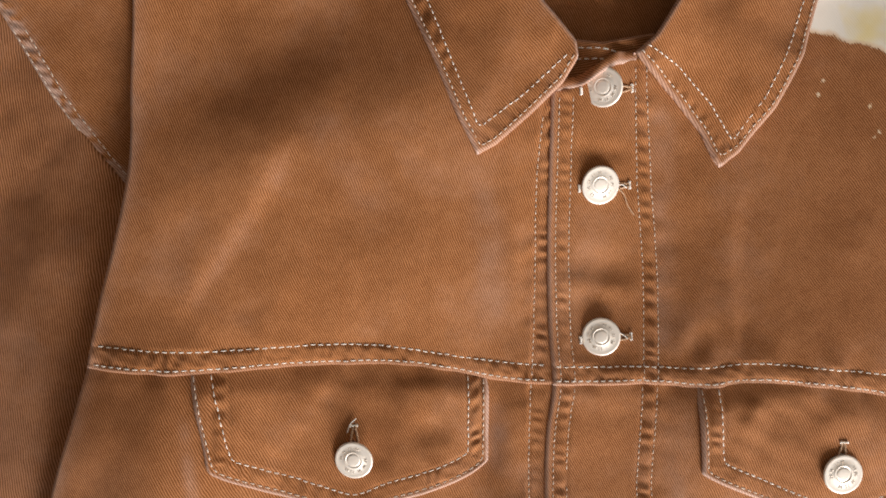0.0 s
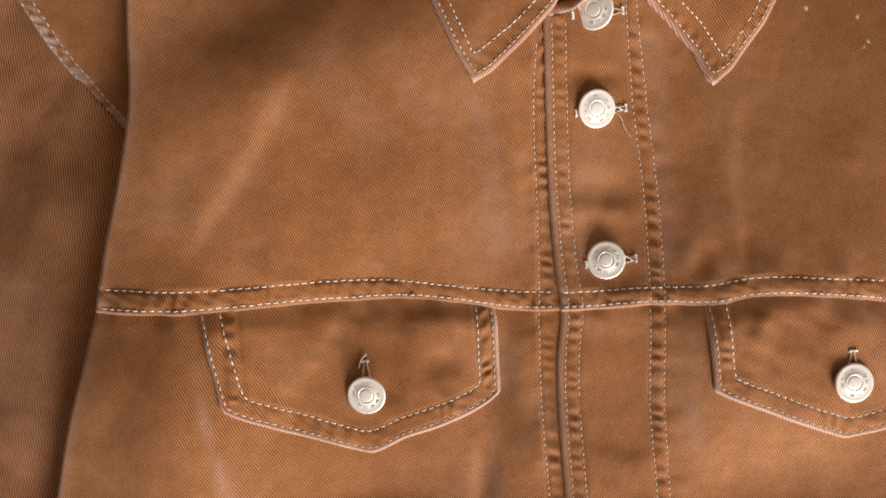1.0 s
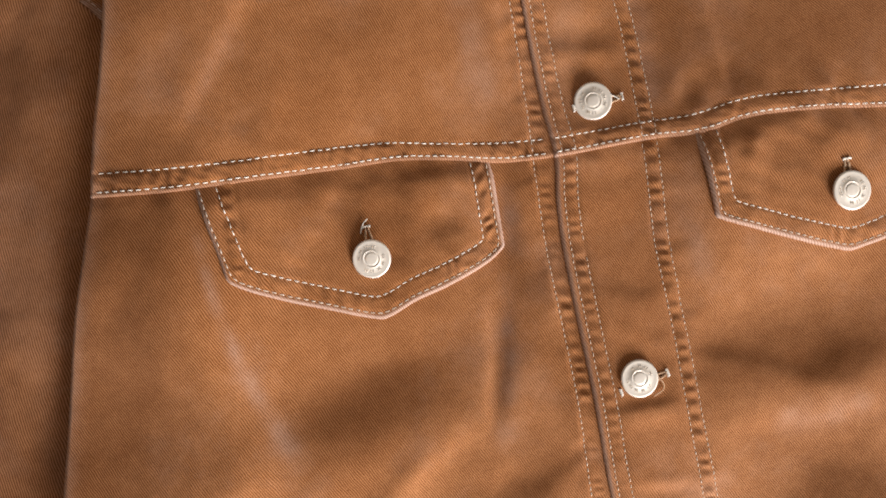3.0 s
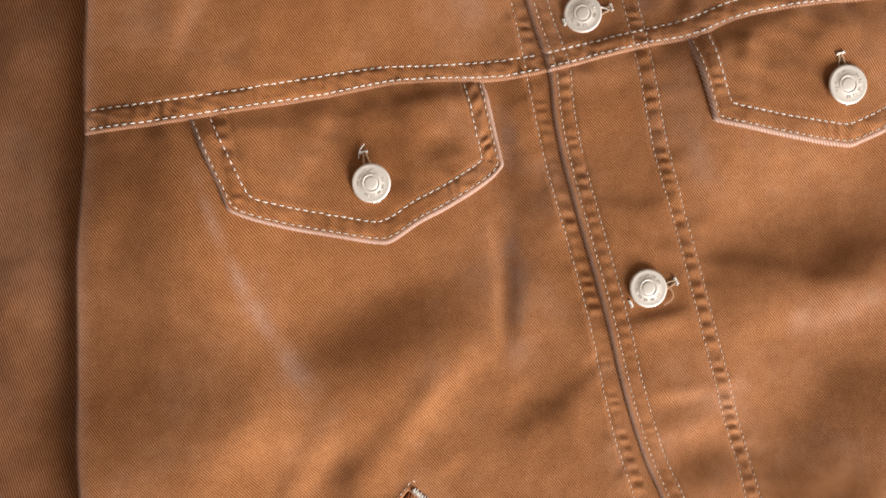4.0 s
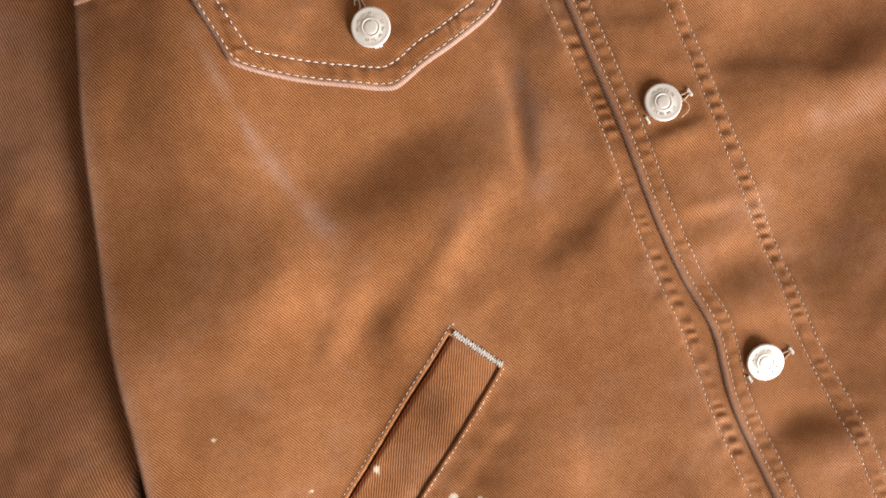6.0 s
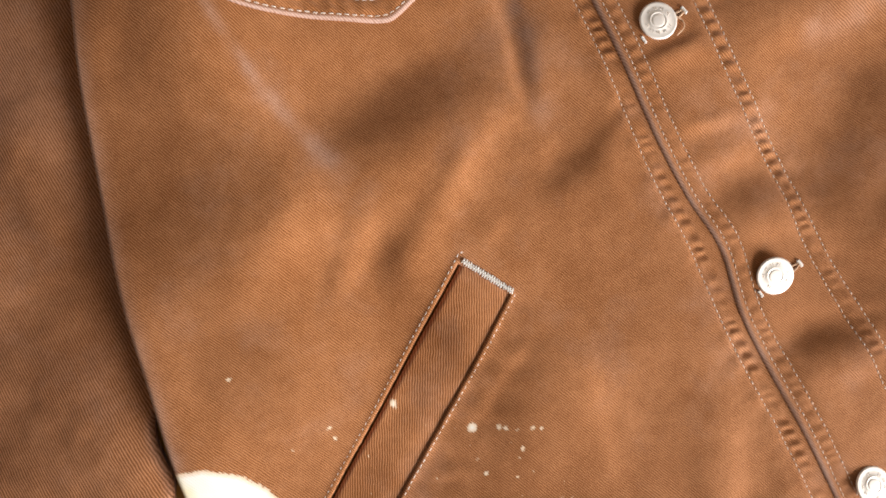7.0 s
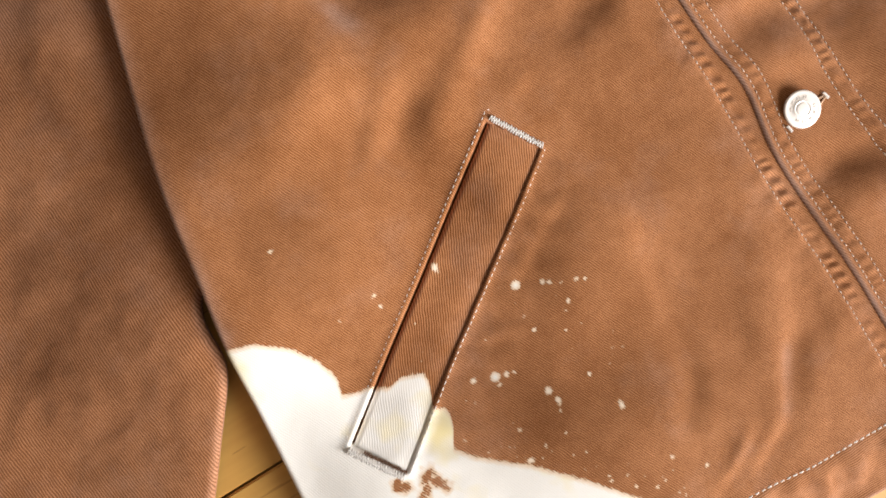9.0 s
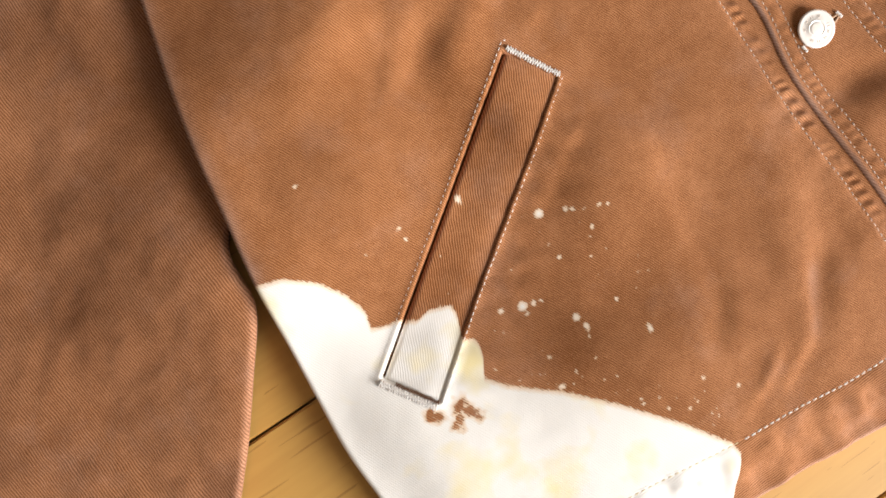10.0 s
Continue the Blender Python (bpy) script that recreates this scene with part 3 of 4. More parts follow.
def z_right(x, y):
    z = relief(x, y)
    e = x - FRONT_EDGE(y)
    on = smooth01((STITCH_OUT(y) - x) / 6 + 0.5)
    z = z + 0.65 * on
    z = z + on * (0.2 * np.sin(y / 5.3 + 2.4 * vnoise(y / 40, x / 60, 31) + x / 40) * (0.5 + 0.8 * np.abs(vnoise(y / 30, x / 80, 32))) * smooth01((e - 8) / 8) * smooth01((STITCH_IN(y) - x) / 8))
    z = z + pucker(y, e - 6.6, 3.6, 0.5, 33, 6.0) + pucker(y, x - (STITCH_IN(y) + STITCH_OUT(y)) / 2, 4.0, 0.6, 35, 6.4)
    for row in (FRONT_EDGE(y) + 3.4, FRONT_EDGE(y) + 9.4, STITCH_IN(y), STITCH_OUT(y)):
        z = z - 0.35 * np.exp(-((x - row) / 0.8) ** 2)
    return z


def yoke(x, y, z, upper):
    sz, _ = seams(x, y)
    if upper:
        return z + 0.8 + sz
    return z - 0.5 * smooth01((y - YOKE_LO(x) + 8) / 8)


def wear_lines(x, y):
    """Rubbed pale streaks where the cloth has been folded often."""
    w = 0.0 * x
    for x0, y0, x1, y1, half, k in ((-106, -64, -103, -104, 2.5, 0.22), (-103, -104, -100, -124, 3, 0.34), (-100, -124, -93, -146, 3.5, 0.3), (-93, -146, -84, -173, 5, 0.33), (18, -122, 9, -168, 4, 0.3), (8, -172, 3, -186, 5, 0.42), (26, -70, 26, -104, 4, 0.3),
                                   (-58, 46, -102, -21, 3.5, 0.12), (22, 32, 24, -40, 7, 0.2), (-50, 60, -20, 10, 9, 0.1), (171, -198, 125, -198, 8, 0.2), (98, 60, 100, -50, 6, 0.22), (106, -66, 104, -130, 6, 0.2), (10, -374, -10, -403, 3, 0.2)):
        length = math.hypot(x1 - x0, y1 - y0)
        dx, dy = (x1 - x0) / length, (y1 - y0) / length
        s, d = (x - x0) * dx + (y - y0) * dy, -(x - x0) * dy + (y - y0) * dx
        w = w + k * np.exp(-(d / half) ** 2) * smooth01(s / 12 + 0.3) * smooth01((length - s) / 12 + 0.3) * (0.7 + 0.5 * vnoise(x / 7, y / 7, 40))
    w = w + 0.3 * np.exp(-(np.maximum(x - BODY_EDGE(y), 0) / 5) ** 2) * (0.8 + 0.4 * vnoise(x / 4, y / 6, 41))
    return np.clip(w, 0, 1)


def placket_wear(x, y):
    return 0.3 * np.exp(-((x - FRONT_EDGE(y)) / 1.8) ** 2) * (0.85 + 0.3 * vnoise(x / 3, y / 4, 46))


MID = 70.0
FAR_EDGE = lambda q: 2 * MID - BODY_EDGE(q)
SHOULDER = lambda q: 176 - 0.26 * np.abs(q - MID)
YOKE_EDGE = lambda x: YOKE_LO(x) - 1.9
NECK_L = curve([(-70, 60), (60, 60), (72, 56), (88, 46), (105, 38), (140, 28), (180, 22)])

# upper front beside the placket (outer side: the rolled side edge)
x, y, u, v = between(BODY_EDGE, NECK_L, 150, -60, 0.9, SHOULDER, YOKE_EDGE)
sheet("upper_front", x, y, yoke(x, y, z_left(x, y), True), jacket, -69, wear_lines(x, y), skirt=(9, 0, 0, 1.3), rim=1.6, wear_rim=0.3)
ZUL = lambda x, y: yoke(x, y, z_left(x, y), True)

# lower front with the slanted pocket opening
x, y, u, v = between(BODY_EDGE, lambda q: 60 + 0 * q, -45, -445, 0.9, lambda q: YOKE_LO(q) + 6, lambda q: HEM_ROW(q) - 2)
ORIGIN = np.array(WELT[0])
LONG = (np.array(WELT[3]) + np.array(WELT[2]) - np.array(WELT[0]) - np.array(WELT[1])) / 2
WELT_LEN = float(np.hypot(*LONG))
LONG = LONG / WELT_LEN
CROSS = np.array(WELT[1]) + np.array(WELT[2]) - np.array(WELT[0]) - np.array(WELT[3])
WELT_W = float(np.hypot(*CROSS)) / 2
CROSS = CROSS / np.hypot(*CROSS)
BACK = np.linalg.inv(np.stack([LONG, CROSS], 1))


def in_welt(x, y):
    """Distances inside the pocket opening: from its outer side, inner side, top and bottom."""
    s = (x - ORIGIN[0]) * BACK[0, 0] + (y - ORIGIN[1]) * BACK[0, 1]
    c = (x - ORIGIN[0]) * BACK[1, 0] + (y - ORIGIN[1]) * BACK[1, 1]
    return c - 1.7, WELT_W - 0.9 - c, s - 3.8, WELT_LEN - 2.6 - s, s, c


def z_low(x, y):
    z = yoke(x, y, z_left(x, y), False)
    a, b, c, d, s, k = in_welt(x, y)
    inside = np.minimum(np.minimum(a, b), np.minimum(c, d))
    z = z - 6.0 * smooth01(inside / 1.0 + 0.3)
    ring = np.exp(-((inside + 1.6) / 1.6) ** 2)
    z = z + 0.8 * ring - 0.35 * np.exp(-((inside + 2.4) / 0.7) ** 2)
    near = smooth01((k - WELT_W) / 3) * smooth01((26 - (k - WELT_W)) / 14) * smooth01(s / 10) * smooth01((WELT_LEN - s) / 10)
    z = z + near * 0.3 * np.sin(s / 2.4 + 1.1 * vnoise(s / 12, k / 12, 50) + k / 9)
    z = z - 2.0 * smooth01((HEM_ROW(x) + 0.7 - y) / 1.3)
    return z


sheet("lower_front", x, y, z_low(x, y), jacket, -64, wear_lines(x, y), skirt=(9, 0, 0, 0), rim=1.6, wear_rim=0.25, unbleached=lambda a, b: np.minimum.reduce(in_welt(a, b)[:4]) > 0.5)

# front with the button placket
x, y, u, v = between(FRONT_EDGE, lambda q: STITCH_OUT(q), 68, -60, 0.9, lambda q: 67 + 14 * smooth01((q - 52) / 36), YOKE_EDGE)
ZUR = lambda x, y: yoke(x, y, z_right(x, y), True)
sheet("upper_placket", x, y, ZUR(x, y), jacket, -60, placket_wear(x, y), skirt=(2.2, 0, 2.5, 1.2), rim=1.3, wear_rim=0.5)
x, y, u, v = between(lambda q: STITCH_OUT(q) - 0.3 + np.maximum(0, q - 74) * 0.62, FAR_EDGE, 150, -60, 0.95, SHOULDER, YOKE_EDGE)
sheet("upper_front", x, y, ZUR(x, y), jacket, -54, wear_lines(x, y), skirt=(0, 9, 0, 1.3), rim=2.0)
ZLR = lambda x, y: yoke(x, y, z_right(x, y), False) - 2.0 * smooth01((HEM_ROW(x) + 0.7 - y) / 1.3)
x, y, u, v = between(FRONT_EDGE, lambda q: STITCH_OUT(q), -55, -445, 0.9, lambda q: YOKE_LO(q) + 6, lambda q: HEM_ROW(q) - 2)
sheet("lower_placket", x, y, ZLR(x, y), jacket, -62, placket_wear(x, y), skirt=(2.2, 0, 0, 0), rim=1.3, wear_rim=0.5)
x, y, u, v = between(lambda q: STITCH_OUT(q) - 0.3, FAR_EDGE, -55, -445, 1.0, lambda q: YOKE_LO(q) + 6, lambda q: HEM_ROW(q) - 2)
sheet("lower_front", x, y, ZLR(x, y), jacket, -62, wear_lines(x, y), skirt=(0, 9, 0, 0), rim=2.0)


# waistband along the hem
def z_hem(x, y):
    q = (HEM_ROW(x) - y) / 30
    z = (relief(x, y) - 0.3) * (1 - smooth01(q * 1.1)) + 14.5 * smooth01(q * 1.1)
    z = z + 1.2 * vnoise(x / 8, y / 10, 61) * smooth01(q * 4) + 0.6 * np.sin(x / 3.1 + vnoise(x / 11, y / 11, 62) * 2) * np.exp(-((q - 0.35) / 0.22) ** 2)
    return z - 0.25 * np.exp(-((y - HEM_ROW(x)) / 0.9) ** 2)


for a, b in ((lambda q: -199 + 0 * q, FRONT_EDGE), (FRONT_EDGE, lambda q: 339 + 0 * q)):
    x, y, u, v = between(a, b, -425, -460, 0.9, lambda q: HEM_ROW(q) + 1.1, HEM_EDGE)
    sheet("waistband", x, y, z_hem(x, y) + 0.4, jacket, 0, skirt=(3, 3, 0, 12.5), rim=2.0, wear_rim=0.3)

# back of the jacket, seen inside the neck
x, y, u, v = between(lambda q: -95 + 0 * q, lambda q: 235 + 0 * q, 160, -430, 4.0)
sheet("back_panel", x, y, 4.0 + 0.8 * vnoise(x / 30, y / 30, 70), jacket, -62, bleach=False)

# sleeve lying beside the body
SLEEVE_R = curve([(100, -140), (0, -110), (-200, -170), (-228, -199), (-258, -204.5), (-284, -223), (-303, -237.5), (-321, -253), (-430, -345)])
SLEEVE_L = curve([(110, -250), (0, -270), (-120, -310), (-270, -390), (-430, -500)])


def z_sleeve(x, y):
    away = np.maximum(BODY_EDGE(y) + 4 - x, 0)
    low = smooth01((-y - 150) / 90)
    z = 3.5 + (15.0 - 6.5 * smooth01((-y - 50) / 80) - 7.0 * smooth01((y + 5) / 40) + 4.5 * low) * (0.5 + 0.5 * np.cos(math.pi * np.minimum(away / (84 + 66 * low), 1))) + 1.6 * vnoise(x / 45, y / 60, 80) + 0.8 * vnoise(x / 20, y / 26, 81) + 0.3 * vnoise(x / 9, y / 9, 82)
    z = z + 1.5 * np.exp(-(((x + 215) / 40) ** 2 + ((y + 80) / 70) ** 2)) - 2.0 * np.exp(-((x - BODY_EDGE(y) + 2) / 7) ** 2)
    z = z + 1.6 * np.exp(-(((x + 165) - 0.4 * (y - 20)) / 14) ** 2) * smooth01((60 - y) / 40) * smooth01((y + 60) / 40)
    z = z - 9.0 * smooth01((x - BODY_EDGE(y) - 1) / 9) - 7.0 * smooth01((x - ARM_ROW(y) - 1) / 6) * smooth01((y - 8) / 12)
    return np.maximum(z, 2.5)


x, y, u, v = between(SLEEVE_L, SLEEVE_R, 120, -430, 1.1)
sheet("sleeve", x, y, z_sleeve(x, y), jacket, -85, 0.05 + 0.12 * smooth01(vnoise(x / 30, y / 40, 84)), skirt=(7, 7, 0, 5), rim=4.0, wear_rim=0.15, bleach=False, pitch=1.1)
sheet("sleeve", 2 * MID - x[:, ::-2], y[:, ::-2], z_sleeve(x, y)[:, ::-2], jacket, -95, skirt=(7, 7, 0, 5), rim=4.0, bleach=False, pitch=1.1)


# piece between the armhole seam and the rolled side edge
def z_arm(x, y):
    d = x - ARM_ROW(y)
    return 8.0 + 0.07 * d + 1.0 * np.exp(-((d - 3) / 4.5) ** 2) + pucker(y, d - 3.2, 3.4, 0.4, 90, 5.0) + 0.6 * vnoise(x / 16, y / 20, 91) - 0.9 * smooth01((d - 14) / 10) + 1.6 * np.exp(-((d - 38 - 0.1 * y) / 8) ** 2)


x, y, u, v = between(ARM_ROW, lambda q: -108 + 0 * q, 138, 8, 0.9)
w = 0.8 * np.exp(-((x - ARM_ROW(y) - 2.6) / 4.2) ** 2) * smooth01(0.6 + vnoise(x / 2.5, y / 2.5, 93))
sheet("armhole_panel", x, y, z_arm(x, y), jacket, -50, w, skirt=(2.5, 0, 0, 0), rim=1.5)
sheet("armhole_panel", 2 * MID - x[:, ::-1], y[:, ::-1], z_arm(x, y)[:, ::-1], jacket, -130, w[:, ::-1], skirt=(0, 2.5, 0, 0), rim=1.5, bleach=False)


# --- pocket flaps ---
def make_flap(left_top, left_bottom, right_top, right_bottom, bottom, seed):
    def top(q):
        return YOKE_LO(q) + 1.0
    rows, cols = 85, 140
    u, v = np.meshgrid(np.linspace(0, 1, cols), np.linspace(0, 1, rows))
    x = (left_top * (1 - v) + left_bottom * v) * (1 - u) + (right_top * (1 - v) + right_bottom * v) * u
    y = top(x) * (1 - v) + bottom(x) * v

    def zf(x, y):
        dl, dr, db = x - left_bottom, right_bottom - x, (y - bottom(x)) * 0.88
        inset = np.minimum(np.minimum(dl, dr), db)
        tuck = smooth01((top(x) - y) / 14)
        z = relief(x, y) - 0.3 + 2.4 * tuck + tuck * (0.6 * vnoise(x / 16, y / 18, seed) + 0.45 * vnoise(x / 8 + y / 14, y / 9, seed + 7))
        t = np.where(db < np.minimum(dl, dr), x, y)
        z = z + pucker(t, inset - 5.4, 3.6, 0.6, seed + 3, 7.0)
        for q in (2.3, 9.0):
            z = z - 0.4 * np.exp(-((inset - q) / 0.8) ** 2)
        return z
    ob = sheet("pocket_flap", x, y, zf(x, y), jacket, -62, label="pointed chest pocket flap with worn pale edge", skirt=(2.6, 2.6, 0, 2.6), rim=2.0, wear_rim=0.95)
    for q, nm in ((2.3, 41), (9.0, 42)):
        lx, rx = (left_top + q, left_bottom + q), (right_top - q, right_bottom - q)
        pts = [(lx[0], float(top(lx[0])) - 3)]
        xs = np.linspace(lx[1], rx[1], 50)
        pts += [(float(a), float(bottom(a)) + q * 1.12) for a in xs]
        pts += [(rx[0], float(top(rx[0])) - 3)]
        stitch_run("stitching", pts, zf, ob, soften=1.2, seed=nm + seed, width=0.45, material=THREAD if q > 5 else SUNK)
    return ob, zf


flap_a, z_flap_a = make_flap(-104.6, -97.3, 21.8, 21.0, FLAP_BOTTOM_L, 100)
flap_b, z_flap_b = make_flap(112.3, 114.2, 238, 236, FLAP_BOTTOM_R, 110)


# --- collar ---
def z_leaf_a(x, y):
    return relief(x, y) + 3.2 + 9.0 * smooth01((x + 0.9 * y - 95) / 60) + 1.0 * vnoise(x / 15, y / 15, 120)


def z_leaf_b(x, y):
    return relief(x, y) + 3.4 + 7.0 * smooth01((y + 0.35 * x - 85) / 50) - 2.0 * smooth01((x - 140) / 30) + 1.0 * vnoise(x / 15, y / 15, 121)


def make_leaf(top, bottom, left, right, zf, angle, rows_in, seed, rope_left):
    x, y, u, v = coons(top, bottom, left, right, 120, 100, 2.5)
    z = zf(x, y)
    far = np.hypot(right[-1][0] - right[0][0], right[-1][1] - right[0][1])
    wide = np.hypot(top[-1][0] - top[0][0], top[-1][1] - top[0][1])
    outer = u if rope_left else 1 - u
    z = z + pucker(v * far, outer * wide - 5.0, 3.6, 0.5, seed, 6.0) + pucker(u * wide, (1 - v) * far - 5.0, 3.6, 0.4, seed + 3, 6.0)
    ob = sheet("collar_leaf", x, y, z, jacket, angle, label="pointed collar leaf with double topstitching", skirt=(3.5, 3.5, 0, 3.5), rim=1.8, wear_rim=0.6, bleach=False)
    for k, pts in enumerate(rows_in):
        stitch_run("stitching", pts, zf, ob, soften=1.2, seed=seed + k, length=2.2, width=0.45, material=THREAD if k else SUNK)
    return ob


make_leaf([(-25, 140), (30, 140)], [(18, 40.2), (25.6, 44), (42, 57.6), (54, 69), (59.8, 79)],
          [(-25, 140), (-9, 102), (0.7, 80), (9.5, 57), (18, 40.2)], [(30, 140), (45, 102), (51, 95), (58.5, 86), (59.8, 79)], z_leaf_a, -52,
          [[(-22.5, 140), (-6.8, 102), (3, 80), (12, 57), (19.3, 43.5), (25, 46.5), (41, 60), (53, 71.5), (58, 80)],
           [(-14, 135), (-0.6, 102), (7.6, 80), (18.7, 51.1), (37.6, 64.6), (55.3, 80.2)]], 200, True)
make_leaf([(124, 140), (181, 140)], [(84.8, 81), (90.5, 74.5), (103.5, 61.5), (115.5, 47.5), (121.4, 35), (124, 32.6)],
          [(124, 140), (101, 101), (93, 88), (84.8, 81)], [(181, 140), (163.5, 100.6), (157, 80), (146, 57.5), (132.5, 39), (124, 32.6)], z_leaf_b, -58,
          [[(86.5, 82), (92.5, 76.5), (105.5, 63.5), (117.5, 49), (123.4, 37), (131, 41.5), (144, 58.5), (155, 81), (161.3, 101), (177, 136)],
           [(89, 84), (103, 75.5), (118.5, 59.5), (129, 43.5), (141, 62.5), (152, 87.5), (156.4, 101), (169, 134)]], 210, False)


# collar fall round the back of the neck
x, y, u, v = coons([(-25, 140), (10, 190), (76, 215), (142, 190), (178, 140)], [(30, 140), (48, 165), (76, 176), (105, 165), (124, 140)], [(-25, 140), (30, 140)], [(178, 140), (124, 140)], 60, 150, 14)
sheet("collar_fall", x, y, 20 + 9 * smooth01(v * 1.2) + 0.8 * vnoise(x / 15, y / 15, 122), jacket, -60, skirt=(0, 0, 3.5, 3.5), rim=1.8, bleach=False)


# collar stand, standing up round the inside of the neck
def z_stand(x, y):
    return 12.0 + 0.2 * (y - 80) + 0.6 * vnoise(x / 8, y / 8, 130)


x, y, u, v = coons([(40, 96), (60, 88), (73, 86.5), (95, 90)], [(44, 62), (60, 66), (74, 74), (92, 78)], [(40, 96), (44, 62)], [(95, 90), (92, 78)], 40, 70, 2)
stand = sheet("collar_stand", x, y, z_stand(x, y), jacket, 10, skirt=(0, 0, 1.5, 0), rim=1.2)
stitch_run("stitching", [(58, 84.5), (72, 84.3), (83, 82)], z_stand, stand, seed=220)
stitch_run("stitching", [(58, 80), (72, 79.8), (84, 78.4)], z_stand, stand, seed=221)

# edge of the collar band, pulled up over the top button
RIDGE = curve([(49.5, 65.6), (55.9, 67.4), (61.8, 68.6), (66.7, 71.4), (71.5, 74.6), (76.2, 77.0), (83.7, 78.6), (90, 79.5)])


def z_band(x, y):
    return relief(x, y) + 1.4 + 6.6 * np.exp(-((x - 71.5) / 8) ** 4) - 0.10 * np.maximum(y - RIDGE(x) - 1, 0) ** 2


x, y, u, v = between(lambda q: 52 + 0 * q, lambda q: 87 + 0 * q, 80, 66, 0.5, lambda q: RIDGE(q) + 4, lambda q: RIDGE(q) - 1.0)
band = sheet("collar_band", x, y, z_band(x, y) + 0.2 * vnoise(x / 4, y / 4, 135), jacket, -30, 0.4 * np.exp(-((y - RIDGE(x)) / 1.2) ** 2), "brown twill collar band edge with worn fold", skirt=(0, 0, 0, 3.0), rim=1.4, wear_rim=0.8)

# --- topstitching ---
stitch_run("stitching", along(YOKE_UP, -140.5, 47), ZUL, jacket, seed=1)
stitch_run("stitching", along(YOKE_LO, -142.5, 47), ZUL, jacket, seed=2)
stitch_run("stitching", along(YOKE_UP, 51, 279), ZUR, jacket, seed=3)
stitch_run("stitching", along(YOKE_LO, 51, 281), ZUR, jacket, seed=4)
for fun, k in ((lambda q: FRONT_EDGE(q) + 3.4, 5), (lambda q: FRONT_EDGE(q) + 9.4, 6), (STITCH_IN, 7), (STITCH_OUT, 8)):
    stitch_run("stitching", along(fun, 64 if k < 7 else 76, -60.5, 60, True), ZUR, jacket, seed=k, length=2.2, width=0.36, material=SUNK)
    for a, b in (((-63, -101), (-108, -440)) if k == 6 else ((-63, -440),)):
        stitch_run("stitching", along(fun, a, b, 120, True), ZLR, jacket, seed=k + 10, length=2.2, width=0.36, material=SUNK)
stitch_run("stitching", along(UNDER_ROW, 56, -58, 50, True), ZUL, jacket, seed=9, length=2.2, width=0.36, material=SUNK)
stitch_run("stitching", along(UNDER_ROW, -61, -440, 120, True), z_low, jacket, seed=19, length=2.2, width=0.36, material=SUNK)
stitch_run("stitching", along(HEM_ROW, -62, 336), lambda x, y: z_hem(x, y) + 0.4, jacket, seed=20, width=0.7, length=2.6)
stitch_run("stitching", along(HEM_ROW, -195, -64), lambda x, y: z_hem(x, y) + 0.4, jacket, seed=22, width=0.5, length=2.6, material=STAINED, lift=0.0)
stitch_run("stitching", along(lambda q: ARM_ROW(q) + 1.2, 96, 22, 30, True), z_arm, jacket, seed=23, width=0.38, material=SUNK)
stitch_run("stitching", along(lambda q: ARM_ROW(q) + 6.0, 96, 22, 30, True), z_arm, jacket, seed=24, width=0.38, material=SUNK)

# --- slanted welt pocket ---
welt = new("welt_pocket")
welt.parent = jacket


def at_welt(s, c):
    q = ORIGIN + LONG * s + CROSS * c
    return float(q[0]), float(q[1])


rows, cols = 110, 24
cc, ss = np.meshgrid(np.linspace(3.2, WELT_W - 0.4, cols), np.linspace(2.6, WELT_LEN - 2.4, rows))
wx, wy = ORIGIN[0] + LONG[0] * ss + CROSS[0] * cc, ORIGIN[1] + LONG[1] * ss + CROSS[1] * cc
wz = relief(wx, wy) - 1.0 + 1.0 * smooth01((cc - 8) / 16) + 0.5 * np.sin(math.pi * (cc - 4.6) / (WELT_W - 8)) + 0.25 * vnoise(wx / 10, wy / 10, 140)
sheet("welt", wx, wy, wz, welt, -115, skirt=(4, 3, 1, 1), rim=1.4, wear_rim=0.2, pitch=1.08)
stitch_run("stitching", [at_welt(WELT_LEN - 1, -1.0), at_welt(-1.5, -0.2), at_welt(-1.5, 1.6)], z_low, welt, seed=30, length=2.2, width=0.42, lift=-0.12)
stitch_run("stitching", [at_welt(1.5, WELT_W + 1.6), at_welt(WELT_LEN - 2, WELT_W + 0.6)], z_low, welt, seed=31, length=2.2, width=0.42, lift=-0.12)


